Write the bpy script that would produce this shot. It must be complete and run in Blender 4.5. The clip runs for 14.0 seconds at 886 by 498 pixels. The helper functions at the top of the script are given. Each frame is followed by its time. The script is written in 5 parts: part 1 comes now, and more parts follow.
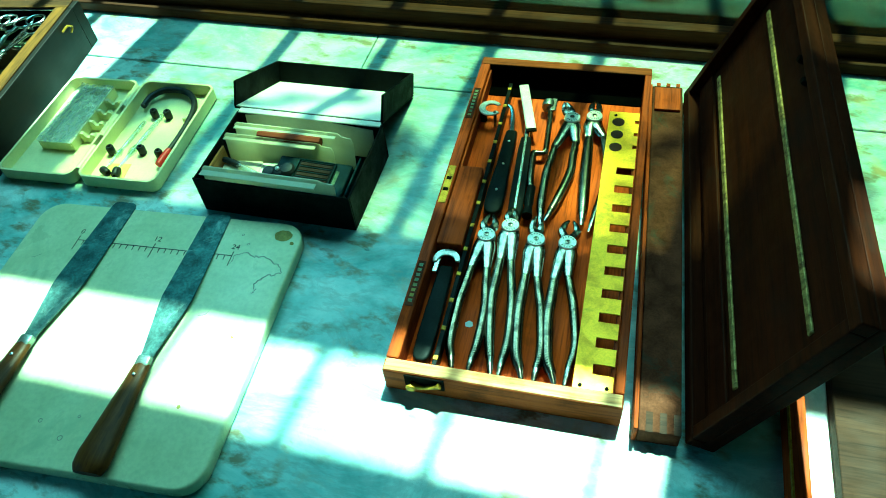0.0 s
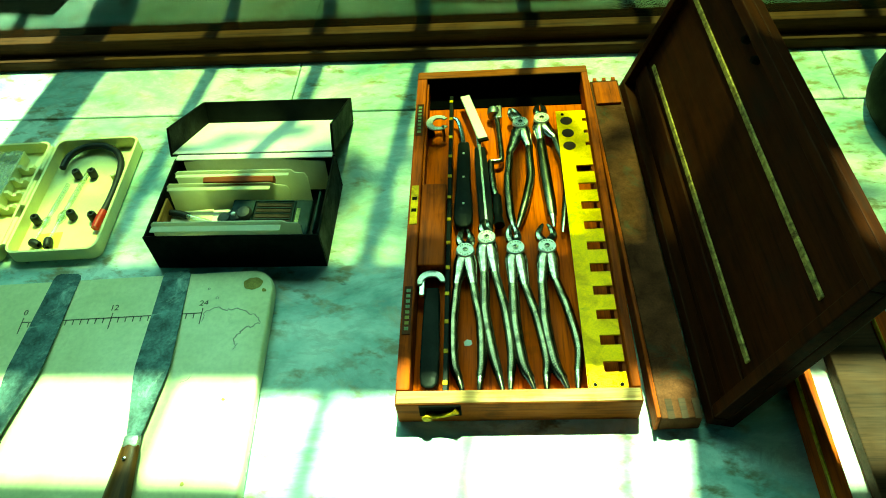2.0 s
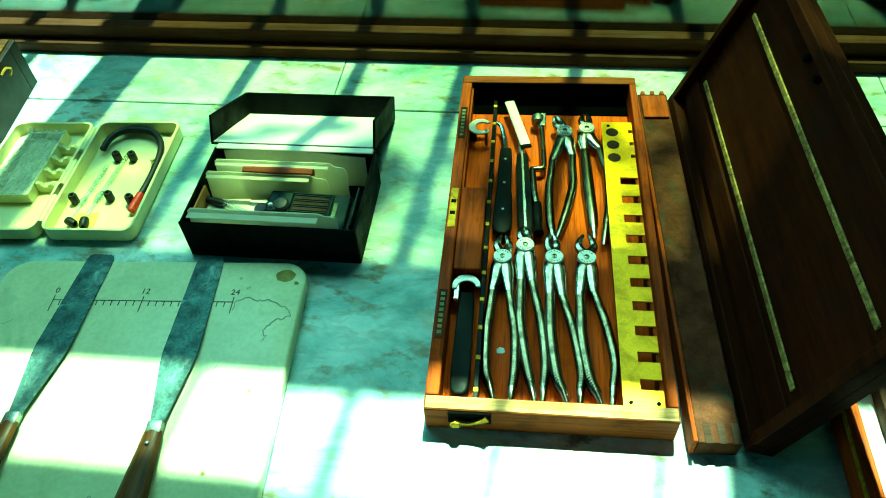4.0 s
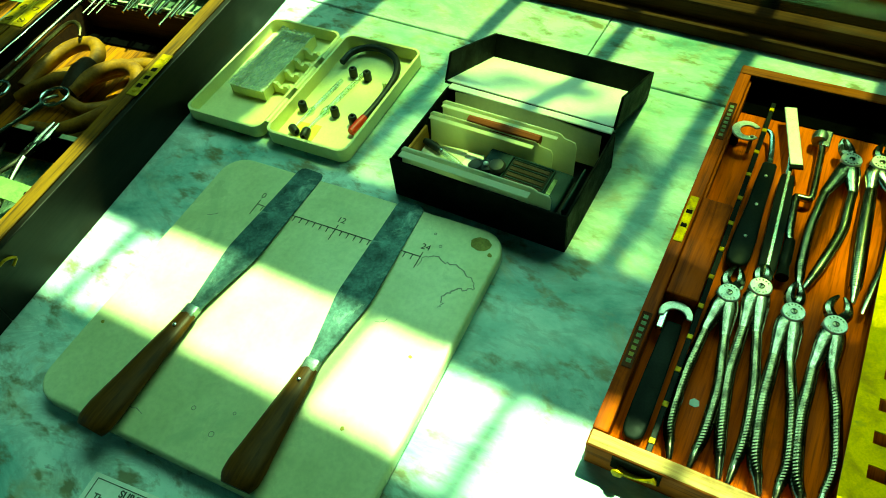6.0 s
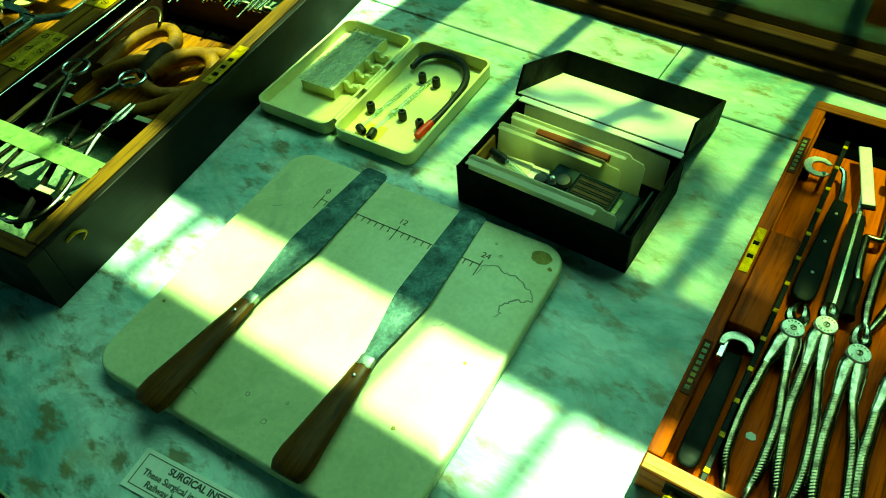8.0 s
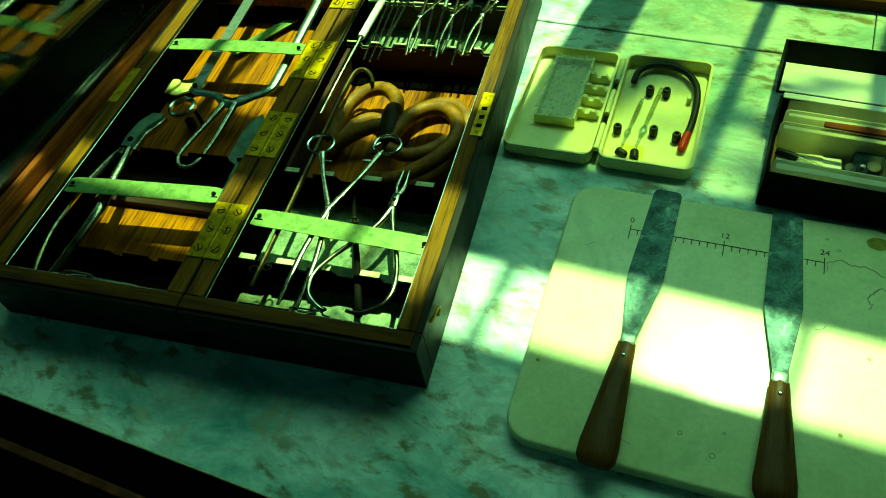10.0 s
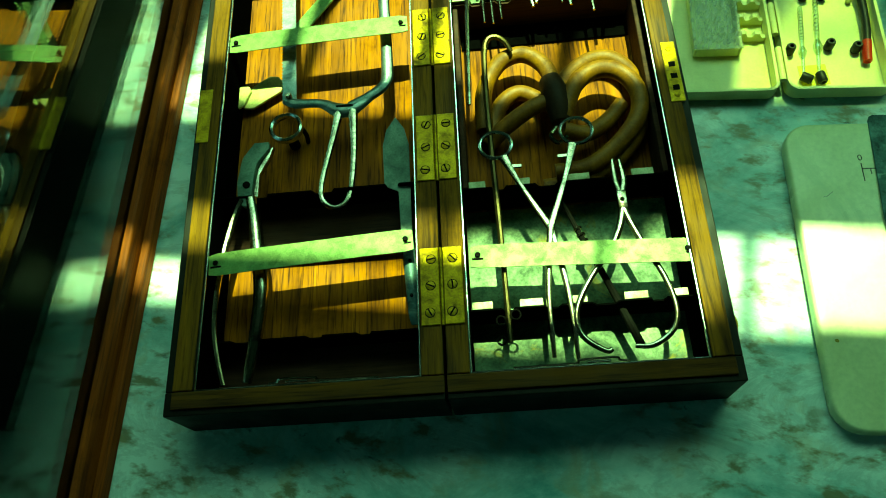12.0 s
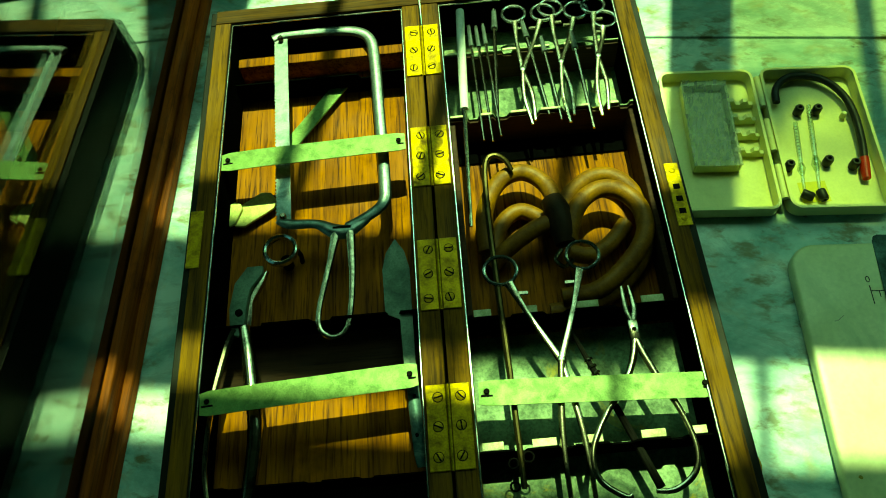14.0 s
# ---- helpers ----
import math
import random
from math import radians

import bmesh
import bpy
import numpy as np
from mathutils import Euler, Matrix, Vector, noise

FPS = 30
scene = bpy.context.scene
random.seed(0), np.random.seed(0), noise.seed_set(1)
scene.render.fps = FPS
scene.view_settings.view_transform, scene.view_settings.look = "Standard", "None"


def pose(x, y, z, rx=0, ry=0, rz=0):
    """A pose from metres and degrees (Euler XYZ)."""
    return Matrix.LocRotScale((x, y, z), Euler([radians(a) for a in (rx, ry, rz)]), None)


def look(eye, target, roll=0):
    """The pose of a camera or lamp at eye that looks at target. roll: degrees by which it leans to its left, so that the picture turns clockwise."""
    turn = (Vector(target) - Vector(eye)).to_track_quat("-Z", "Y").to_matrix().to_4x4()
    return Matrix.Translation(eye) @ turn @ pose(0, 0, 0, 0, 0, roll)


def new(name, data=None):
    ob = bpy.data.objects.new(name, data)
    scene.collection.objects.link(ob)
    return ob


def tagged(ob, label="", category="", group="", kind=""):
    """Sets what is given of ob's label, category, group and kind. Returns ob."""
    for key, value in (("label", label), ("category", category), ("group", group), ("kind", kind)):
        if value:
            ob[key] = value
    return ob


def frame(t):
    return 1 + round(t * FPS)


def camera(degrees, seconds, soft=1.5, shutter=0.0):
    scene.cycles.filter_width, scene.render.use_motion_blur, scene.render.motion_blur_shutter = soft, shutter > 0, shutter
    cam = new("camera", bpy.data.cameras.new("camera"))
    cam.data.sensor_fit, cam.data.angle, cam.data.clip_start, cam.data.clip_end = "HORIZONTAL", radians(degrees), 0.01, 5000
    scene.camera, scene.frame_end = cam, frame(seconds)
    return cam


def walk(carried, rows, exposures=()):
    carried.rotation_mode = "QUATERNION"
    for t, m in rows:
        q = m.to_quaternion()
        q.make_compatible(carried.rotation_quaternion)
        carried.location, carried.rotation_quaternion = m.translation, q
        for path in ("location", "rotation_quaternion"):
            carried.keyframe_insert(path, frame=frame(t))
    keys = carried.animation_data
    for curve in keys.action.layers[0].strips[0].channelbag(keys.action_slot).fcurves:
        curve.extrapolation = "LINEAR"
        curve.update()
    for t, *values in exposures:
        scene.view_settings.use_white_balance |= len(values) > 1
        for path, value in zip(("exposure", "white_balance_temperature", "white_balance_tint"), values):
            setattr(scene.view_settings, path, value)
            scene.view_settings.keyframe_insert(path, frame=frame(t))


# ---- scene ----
cam = camera(62.0, 14.0, soft=1.0)
PATH = [
    (0, (0.322, 0.05, 0.522), (-0.126, 1.27, -0.998), -7.2),
    (0.5, (0.254, 0.021, 0.535), (-0.01, 1.297, -0.982), -9.0),
    (1, (0.228, 0.022, 0.523), (0.113, 1.329, -0.987), -4.6),
    (1.5, (0.242, 0.045, 0.524), (0.085, 1.34, -0.992), -6.0),
    (2, (0.245, 0.052, 0.522), (0.074, 1.342, -0.997), -6.3),
    (4.3, (0.23, 0.055, 0.509), (-0.031, 1.357, -0.987), -3.5),
    (4.5, (0.235, 0.077, 0.51), (-0.136, 1.292, -1.035), -6.9),
    (5, (0.219, 0.097, 0.501), (-0.28, 1.25, -1.055), -7.2),
    (5.5, (0.214, 0.117, 0.488), (-0.421, 1.211, -1.061), -7.3),
    (6, (0.21, 0.121, 0.481), (-0.512, 1.145, -1.077), -8.1),
    (6.5, (0.2, 0.118, 0.486), (-0.57, 1.111, -1.07), -7.3),
    (7, (0.198, 0.11, 0.481), (-0.594, 1.109, -1.059), -5.5),
    (9.3, (0.096, 0.089, 0.488), (-0.704, 1.105, -1.037), -6.6),
    (9.5, (0.028, 0.052, 0.502), (-0.703, 1.106, -1.032), -7.9),
    (9.7, (-0.036, 0.01, 0.517), (-0.7, 1.11, -1.016), -7.0),
    (10, (-0.113, -0.027, 0.547), (-0.769, 1.028, -1.02), -11.8),
    (10.5, (-0.224, -0.033, 0.574), (-0.808, 0.975, -1.053), -11.8),
    (11, (-0.315, 0.027, 0.59), (-0.851, 0.907, -1.124), -15.7),
    (11.5, (-0.382, 0.06, 0.595), (-0.82, 0.915, -1.159), -13.9),
    (12, (-0.449, 0.061, 0.588), (-0.706, 0.854, -1.23), -13.8),
    (12.5, (-0.489, 0.064, 0.592), (-0.614, 0.883, -1.228), -8.4),
    (13, (-0.494, 0.069, 0.586), (-0.61, 0.9, -1.229), -6.7),
    (13.5, (-0.489, 0.086, 0.591), (-0.62, 0.959, -1.204), -6.1),
    (14, (-0.482, 0.122, 0.594), (-0.662, 1.06, -1.163), -8.0),
]
EXPOSURES = [(0.0, 2.25, 4250, -66), (0.5, 2.2, 7400, -87), (1.0, 2.35, 4150, -70), (1.5, 2.35, 5700, -80), (2.0, 2.3, 7600, -86), (4.5, 2.28, 5000, -81), (5.0, 1.92, 6400, -92), (5.5, 1.9, 8000, -95), (7.0, 1.85, 9500, -99), (9.5, 1.38, 10200, -100), (10.0, 1.25, 10400, -101), (10.5, 1.3, 10400, -101), (11.0, 1.5, 10800, -99), (11.5, 2.22, 9900, -96), (12.0, 1.58, 9700, -95), (12.5, 0.95, 9700, -98), (14.0, 0.84, 11600, -92)]
walk(cam, [(t, look(eye, target, roll)) for t, eye, target, roll in PATH], EXPOSURES)
SUN_POWER, BACK_LIGHT, SIDE_LIGHT, LEAVES, PANE_TINT = 5.0, 4.4, 0.03, 95, (0.77, 0.77, 0.55)

# ---- world, sun, large lights ----
SUN_UP, SUN_SIDE = 65.0, 0.10            # degrees of elevation; sideways drift per metre ahead
WINDOW_Y = 1.15                          # inner face of the window wall

world = bpy.data.worlds.new("sky")
scene.world = world
world.use_nodes = True
_n = world.node_tree.nodes
_sky = _n.new("ShaderNodeTexSky")
_sky.sky_type, _sky.sun_disc = "NISHITA", False
_sky.sun_elevation, _sky.sun_rotation = radians(SUN_UP), math.atan2(SUN_SIDE, 1)
world.node_tree.links.new(_sky.outputs[0], _n["Background"].inputs[0])
_n["Background"].inputs[1].default_value = 0.07

_sun_dir = Vector((SUN_SIDE, 1, math.tan(radians(SUN_UP)) * math.hypot(SUN_SIDE, 1)))
_sun = bpy.data.lights.new("sun", "SUN")
_sun.energy, _sun.angle, _sun.color = SUN_POWER, radians(0.5), (1, 0.92, 0.72)
new("sun", _sun).matrix_world = look(_sun_dir * 3, (0, 0, 0))


def area_lamp(name, eye, target, w, h, power, color=(0.74, 0.97, 1.10)):
    """An area lamp that stands in for sky light at an opening."""
    la = bpy.data.lights.new(name, "AREA")
    la.shape, la.size, la.size_y, la.energy, la.color = "RECTANGLE", w, h, power, color
    new(name, la).matrix_world = look(eye, target)


area_lamp("back_window_light", (-0.25, WINDOW_Y + 0.02, 1.05), (-0.25, 0, 0.6), 1.6, 1.0, BACK_LIGHT)
# added fill lamp; the west wall opening round it is invented
area_lamp("side_fill_light", (-2.15, -0.6, 1.3), (0, -0.3, 1.0), 1.2, 1.5, SIDE_LIGHT)

# ---- materials ----


def nodes_of(name):
    m = bpy.data.materials.new(name)
    m.use_nodes = True
    t = m.node_tree
    return m, t, t.nodes["Principled BSDF"]


def put(t, kind, **values):
    n = t.nodes.new(kind)
    for key, v in values.items():
        n.inputs[key].default_value = v
    return n


def tex_coords(t, stretch=(1, 1, 1)):
    c, m = t.nodes.new("ShaderNodeTexCoord"), put(t, "ShaderNodeMapping", Scale=stretch)
    t.links.new(c.outputs["Object"], m.inputs["Vector"])
    return m.outputs[0]


def noise_tex(t, vec, scale, detail=6.0, rough=0.6, distort=0.0):
    n = put(t, "ShaderNodeTexNoise", Scale=scale, Detail=detail, Roughness=rough, Distortion=distort)
    t.links.new(vec, n.inputs["Vector"])
    return n.outputs["Fac"]


def ramp(t, fac, stops):
    r = t.nodes.new("ShaderNodeValToRGB")
    els = r.color_ramp.elements
    while len(els) < len(stops):
        els.new(0.5)
    for e, (at, c) in zip(els, stops):
        e.position, e.color = at, (*c, 1) if len(c) == 3 else c
    t.links.new(fac, r.inputs[0])
    return r.outputs[0]


def mix(t, fac, a, b, blend="MIX"):
    n = t.nodes.new("ShaderNodeMix")
    n.data_type, n.blend_type = "RGBA", blend
    for sock, v in ((n.inputs[0], fac), (n.inputs[6], a), (n.inputs[7], b)):
        if hasattr(v, "links"):
            t.links.new(v, sock)
        else:
            sock.default_value = v if not isinstance(v, tuple) else (*v, 1)
    return n.outputs[2]


def bump(t, bsdf, height, strength=0.3, depth=0.001):
    b = put(t, "ShaderNodeBump", Strength=strength, Distance=depth)
    t.links.new(height, b.inputs["Height"])
    t.links.new(b.outputs[0], bsdf.inputs["Normal"])


def worn(name, base, dark, rough=0.5, metal=0.0, scale=60.0, fine=600.0, stretch=(1, 1, 1), amount=0.5, relief=0.15, gloss=0.25, cover=None, grit=0.55):
    """A surface with broad stains and a fine grain: base and dark are its two colours, cover a third, in blotches."""
    m, t, b = nodes_of(name)
    v = tex_coords(t, stretch)
    broad, grain = noise_tex(t, v, scale, 5, 0.62, 0.4), noise_tex(t, v, fine, 3, 0.6)
    col = ramp(t, broad, [(0.5 - 0.22, dark), (0.5 + 0.3 - 0.3 * amount, base)])
    col = mix(t, grit, col, ramp(t, grain, [(0.3, (0.45, 0.45, 0.45)), (0.62, (1, 1, 1))]), "MULTIPLY")
    if cover:
        blot = noise_tex(t, v, scale * 0.45, 7, 0.7, 0.8)
        col = mix(t, ramp(t, blot, [(0.56, (0, 0, 0)), (0.68, (1, 1, 1))]), col, cover)
    t.links.new(col, b.inputs["Base Color"])
    t.links.new(ramp(t, broad, [(0.3, (min(rough * 1.35, 1),) * 3), (0.7, (rough * 0.85,) * 3)]), b.inputs["Roughness"])
    b.inputs["Metallic"].default_value = metal
    b.inputs["Specular IOR Level"].default_value = gloss
    bump(t, b, grain, relief, 0.0006)
    return m


def wood(name, base, dark, along=1, rough=0.58, grain=1.0, relief=0.25, shine=0.14, dirt=(0.02, 0.012, 0.008), open_pores=0.6):
    """Planed and polished wood, the grain along one axis, with dark pores and dirt."""
    m, t, b = nodes_of(name)
    s = [90.0 * grain] * 3
    s[along] = 5.0 * grain
    v, w = tex_coords(t, tuple(s)), tex_coords(t)
    fibre = noise_tex(t, v, 1.0, 8, 0.65, 0.6)
    s2 = [420.0] * 3
    s2[along] = 22.0
    pores = noise_tex(t, tex_coords(t, tuple(s2)), 1.0, 3, 0.6)
    stain = noise_tex(t, w, 22.0, 6, 0.65)
    col = ramp(t, fibre, [(0.28, dark), (0.52, tuple(0.55 * a + 0.45 * c for a, c in zip(base, dark))), (0.72, base)])
    col = mix(t, open_pores, col, ramp(t, pores, [(0.34, (0.3, 0.27, 0.25)), (0.5, (1, 1, 1))]), "MULTIPLY")
    col = mix(t, ramp(t, stain, [(0.56, (0, 0, 0)), (0.78, (0.75, 0.75, 0.75))]), col, dirt)
    t.links.new(col, b.inputs["Base Color"])
    t.links.new(ramp(t, stain, [(0.35, (rough,) * 3), (0.7, (min(1, rough * 1.6),) * 3)]), b.inputs["Roughness"])
    b.inputs["Specular IOR Level"].default_value = shine
    bump(t, b, pores, relief, 0.0005)
    return m


def marble_material():
    m, t, b = nodes_of("white_marble")
    v = tex_coords(t)
    slant = put(t, "ShaderNodeMapping", Rotation=(0, 0, 0.9), Scale=(1.0, 1.9, 1.0))
    t.links.new(v, slant.inputs["Vector"])
    cloud = noise_tex(t, slant.outputs[0], 5.5, 9, 0.66, 0.5)
    vein = noise_tex(t, slant.outputs[0], 11.0, 10, 0.72, 0.7)
    speck, patch, fine = noise_tex(t, slant.outputs[0], 34.0, 4, 0.6, 0.15), noise_tex(t, v, 6.0, 3, 0.5), noise_tex(t, v, 320.0, 3, 0.6)
    col = ramp(t, cloud, [(0.36, (0.20, 0.33, 0.33)), (0.47, (0.46, 0.60, 0.59)), (0.58, (0.73, 0.82, 0.80))])
    col = mix(t, ramp(t, vein, [(0.44, (0, 0, 0)), (0.5, (0.33, 0.33, 0.33)), (0.56, (0, 0, 0))]), col, (0.20, 0.26, 0.26))
    where = mix(t, 1.0, ramp(t, speck, [(0.51, (0, 0, 0)), (0.64, (0.85, 0.85, 0.85))]), ramp(t, patch, [(0.40, (0, 0, 0)), (0.50, (1, 1, 1))]), "MULTIPLY")
    col = mix(t, where, col, (0.16, 0.135, 0.05))
    fleck = noise_tex(t, slant.outputs[0], 46.0, 5, 0.62, 0.25)
    dots = mix(t, 1.0, ramp(t, fleck, [(0.64, (0, 0, 0)), (0.72, (0.7, 0.7, 0.7))]), ramp(t, patch, [(0.47, (0, 0, 0)), (0.53, (1, 1, 1))]), "MULTIPLY")
    col = mix(t, dots, col, (0.03, 0.028, 0.02))
    yellow = noise_tex(t, v, 26.0, 5, 0.6, 0.5)
    col = mix(t, ramp(t, yellow, [(0.55, (0, 0, 0)), (0.72, (0.5, 0.5, 0.5))]), col, (0.42, 0.34, 0.15))
    t.links.new(col, b.inputs["Base Color"])
    t.links.new(ramp(t, fine, [(0.3, (0.30,) * 3), (0.7, (0.42,) * 3)]), b.inputs["Roughness"])
    b.inputs["Specular IOR Level"].default_value = 0.35
    bump(t, b, fine, 0.06, 0.0004)
    return m


def clear_pane(name, floor=0.05, tint=(0.93, 0.98, 0.95), rough=0.0):
    """Sheet glass: it lets the view through and mirrors the more, the flatter one looks along it."""
    m, t, b = nodes_of(name)
    t.nodes.remove(b)
    g, tr, lw, mx = put(t, "ShaderNodeBsdfGlossy", Roughness=rough), put(t, "ShaderNodeBsdfTransparent", Color=(*tint, 1)), put(t, "ShaderNodeLayerWeight", Blend=0.5), t.nodes.new("ShaderNodeMixShader")
    power, scale = t.nodes.new("ShaderNodeMath"), t.nodes.new("ShaderNodeMath")
    power.operation, scale.operation = "POWER", "MULTIPLY_ADD"
    power.inputs[1].default_value = 2.6
    scale.inputs[1].default_value, scale.inputs[2].default_value = 1 - floor, floor
    for p, q in ((lw.outputs["Facing"], power.inputs[0]), (power.outputs[0], scale.inputs[0]), (scale.outputs[0], mx.inputs[0]), (tr.outputs[0], mx.inputs[1]), (g.outputs[0], mx.inputs[2]), (mx.outputs[0], t.nodes["Material Output"].inputs[0])):
        t.links.new(p, q)
    return m


def steel(name, base=(0.62, 0.63, 0.62), dark=(0.25, 0.26, 0.25), rough=0.28, relief=0.1, **more):
    return worn(name, base, dark, rough, 1.0, 90, 900, amount=0.8, relief=relief, **more)


def see_through(m, share_of_light=0.55, color=(0.90, 0.88, 0.70)):
    """Thin paper lets some of the light that falls on its back through."""
    t = m.node_tree
    b, out = t.nodes["Principled BSDF"], t.nodes["Material Output"]
    tr, mx = put(t, "ShaderNodeBsdfTranslucent", Color=(*color, 1)), put(t, "ShaderNodeMixShader", Fac=share_of_light)
    for p, q in ((b.outputs[0], mx.inputs[1]), (tr.outputs[0], mx.inputs[2]), (mx.outputs[0], out.inputs[0])):
        t.links.new(p, q)
    return m


MARBLE = marble_material()
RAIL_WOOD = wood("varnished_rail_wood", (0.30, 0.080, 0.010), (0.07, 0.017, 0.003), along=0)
# shaded copy of RAIL_WOOD for the north rail, which faces away from the window
RAIL_SHADED = wood("shaded_varnished_rail", (0.075, 0.027, 0.005), (0.016, 0.005, 0.0015), along=0)
CASE_WOOD = wood("old_oiled_oak", (0.23, 0.112, 0.010), (0.014, 0.006, 0.0018), along=1, open_pores=0.85)
# the case's oak, with the shade on its walls put into the colour
SHADED_OAK = wood("shaded_oak_side", (0.008, 0.006, 0.003), (0.003, 0.0022, 0.0015), along=1, rough=0.42, shine=0.16)
# same rim oak, grain across, darkened for the shade on the end rims
CASE_WOOD_X = wood("shaded_oiled_oak_across", (0.11, 0.053, 0.006), (0.014, 0.006, 0.002), along=0, open_pores=0.85)
BED_WOOD = wood("orange_oak_bed", (0.40, 0.150, 0.011), (0.07, 0.020, 0.0025), along=1, grain=1.1, dirt=(0.05, 0.018, 0.005), open_pores=1.0)
DARK_WOOD = wood("dark_stained_wood", (0.06, 0.03, 0.015), (0.018, 0.009, 0.005), along=0)
MAHOGANY = wood("red_mahogany", (0.46, 0.085, 0.006), (0.11, 0.018, 0.002), along=1)
MAHOGANY_X = wood("red_mahogany_across", (0.28, 0.072, 0.009), (0.10, 0.022, 0.003), along=0)
PALE_WOOD = wood("worn_bare_wood", (0.66, 0.48, 0.22), (0.24, 0.12, 0.04), along=0)
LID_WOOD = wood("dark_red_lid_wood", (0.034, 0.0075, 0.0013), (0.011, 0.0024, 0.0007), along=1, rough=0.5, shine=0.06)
MAHOGANY_FLOOR = wood("mahogany_floor", (0.80, 0.135, 0.006), (0.26, 0.038, 0.002), along=1, rough=0.6, dirt=(0.05, 0.03, 0.012))
FLAP_WOOD = worn("mouldy_brown_wood", (0.105, 0.038, 0.017), (0.026, 0.010, 0.005), 0.8, scale=50, cover=(0.04, 0.036, 0.024), gloss=0.1)
HANDLE_WOOD = wood("rosewood_handle", (0.12, 0.056, 0.010), (0.018, 0.008, 0.002), along=1, rough=0.36, shine=0.14)
BRASS = worn("aged_brass", (0.50, 0.33, 0.028), (0.15, 0.09, 0.010), 0.45, 0.55, 110, 700, amount=0.75, relief=0.3, cover=(0.30, 0.19, 0.02), grit=0.55)
BRASS_BRIGHT = worn("polished_brass_plate", (0.86, 0.52, 0.020), (0.52, 0.29, 0.012), 0.36, 0.4, 60, 700, amount=0.85, relief=0.15, cover=(0.40, 0.27, 0.02), grit=0.3)
BRASS_STRIP = worn("flaking_brass_strip", (0.5, 0.38, 0.12), (0.08, 0.05, 0.02), 0.55, 0.5, 160, 900, cover=(0.07, 0.035, 0.015))
STEEL = steel("polished_steel", (0.78, 0.79, 0.78), (0.42, 0.43, 0.42), 0.2)
STEEL_KNURL = steel("cross_cut_handle_steel", (0.29, 0.25, 0.17), (0.050, 0.042, 0.026), 0.15, cover=(0.045, 0.042, 0.028))
STEEL_OLD = steel("stained_old_steel", (0.54, 0.49, 0.38), (0.085, 0.075, 0.055), 0.16, cover=(0.11, 0.095, 0.065))
STEEL_WHITE = worn("bright_plated_steel", (0.86, 0.83, 0.77), (0.66, 0.63, 0.57), 0.32, 0.45, 90, 900, amount=0.8, relief=0.1, gloss=0.5)
STEEL_DULL = steel("dull_blade_steel", (0.30, 0.34, 0.33), (0.12, 0.15, 0.15), 0.4, cover=(0.11, 0.13, 0.13))
STEEL_RUST = worn("spotted_spatula_steel", (0.13, 0.19, 0.195), (0.025, 0.042, 0.046), 0.45, 0.35, 70, 380, amount=0.4, cover=(0.28, 0.35, 0.33), grit=0.75)
STRAP_METAL = worn("nickel_strap", (0.24, 0.32, 0.11), (0.11, 0.16, 0.05), 0.45, 0.2, 90, 800, amount=0.8, cover=(0.15, 0.20, 0.07))
LINER = worn("tinned_liner", (0.36, 0.44, 0.25), (0.04, 0.06, 0.035), 0.55, 0.1, 38, 420, amount=0.2, relief=0.3, cover=(0.34, 0.26, 0.03), grit=0.85)
TIN = worn("pale_folded_tin", (0.66, 0.66, 0.44), (0.34, 0.33, 0.16), 0.5, 0.2, 120, 800)
DARK_BRASS = worn("blackened_brass", (0.085, 0.064, 0.024), (0.022, 0.017, 0.009), 0.3, 0.8)
BLACK_METAL = worn("blackened_divider", (0.008, 0.0075, 0.006), (0.004, 0.0035, 0.003), 0.8, 0.0, gloss=0.03)
# near-black colour that stands in for deep shade and unlit space
VOID = worn("deep_shade_black", (0.002, 0.002, 0.0018), (0.001, 0.001, 0.001), 0.9, gloss=0.0)
WHITE_METAL = worn("white_enamel", (0.82, 0.83, 0.80), (0.62, 0.64, 0.60), 0.3, 0.0, amount=0.9, grit=0.12)
TILE = worn("cream_glazed_stoneware", (0.78, 0.78, 0.50), (0.62, 0.63, 0.36), 0.28, 0.0, 20, 240, amount=0.6, relief=0.05, cover=(0.58, 0.61, 0.37), gloss=0.4, grit=0.2)
TILE_STAIN = worn("brown_stain", (0.34, 0.29, 0.05), (0.18, 0.15, 0.02), 0.5, 0.0, 120, 700)
INK = worn("worn_black_ink", (0.05, 0.05, 0.045), (0.09, 0.085, 0.07), 0.6, 0.0, 300, 900)
OLD_BLADE = worn("dull_greenish_blade", (0.20, 0.25, 0.20), (0.08, 0.11, 0.09), 0.5, 0.2)
# brighter than the strap metal: sun on the hexagonal plates is in this colour
HEX_METAL = worn("sunlit_nickel", (0.62, 0.60, 0.24), (0.40, 0.38, 0.13), 0.5, 0.2)
FAINT = worn("faint_crack_line", (0.30, 0.30, 0.22), (0.42, 0.42, 0.32), 0.6, 0.0, 300, 900)
PLASTIC = worn("ivory_plastic", (0.84, 0.81, 0.45), (0.74, 0.71, 0.36), 0.38, 0.0, 30, 400, amount=0.9, relief=0.03, grit=0.12)
PLASTIC_TRAY = worn("pale_yellow_tray_plastic", (0.72, 0.72, 0.42), (0.62, 0.62, 0.34), 0.35, 0.0, 40, 400, amount=0.9, relief=0.04, grit=0.12)
YELLOW = worn("yellow_paper", (0.82, 0.74, 0.20), (0.70, 0.62, 0.16), 0.7, grit=0.12)
BLACK_RUBBER = worn("black_rubber", (0.018, 0.02, 0.022), (0.01, 0.01, 0.011), 0.42, gloss=0.25)
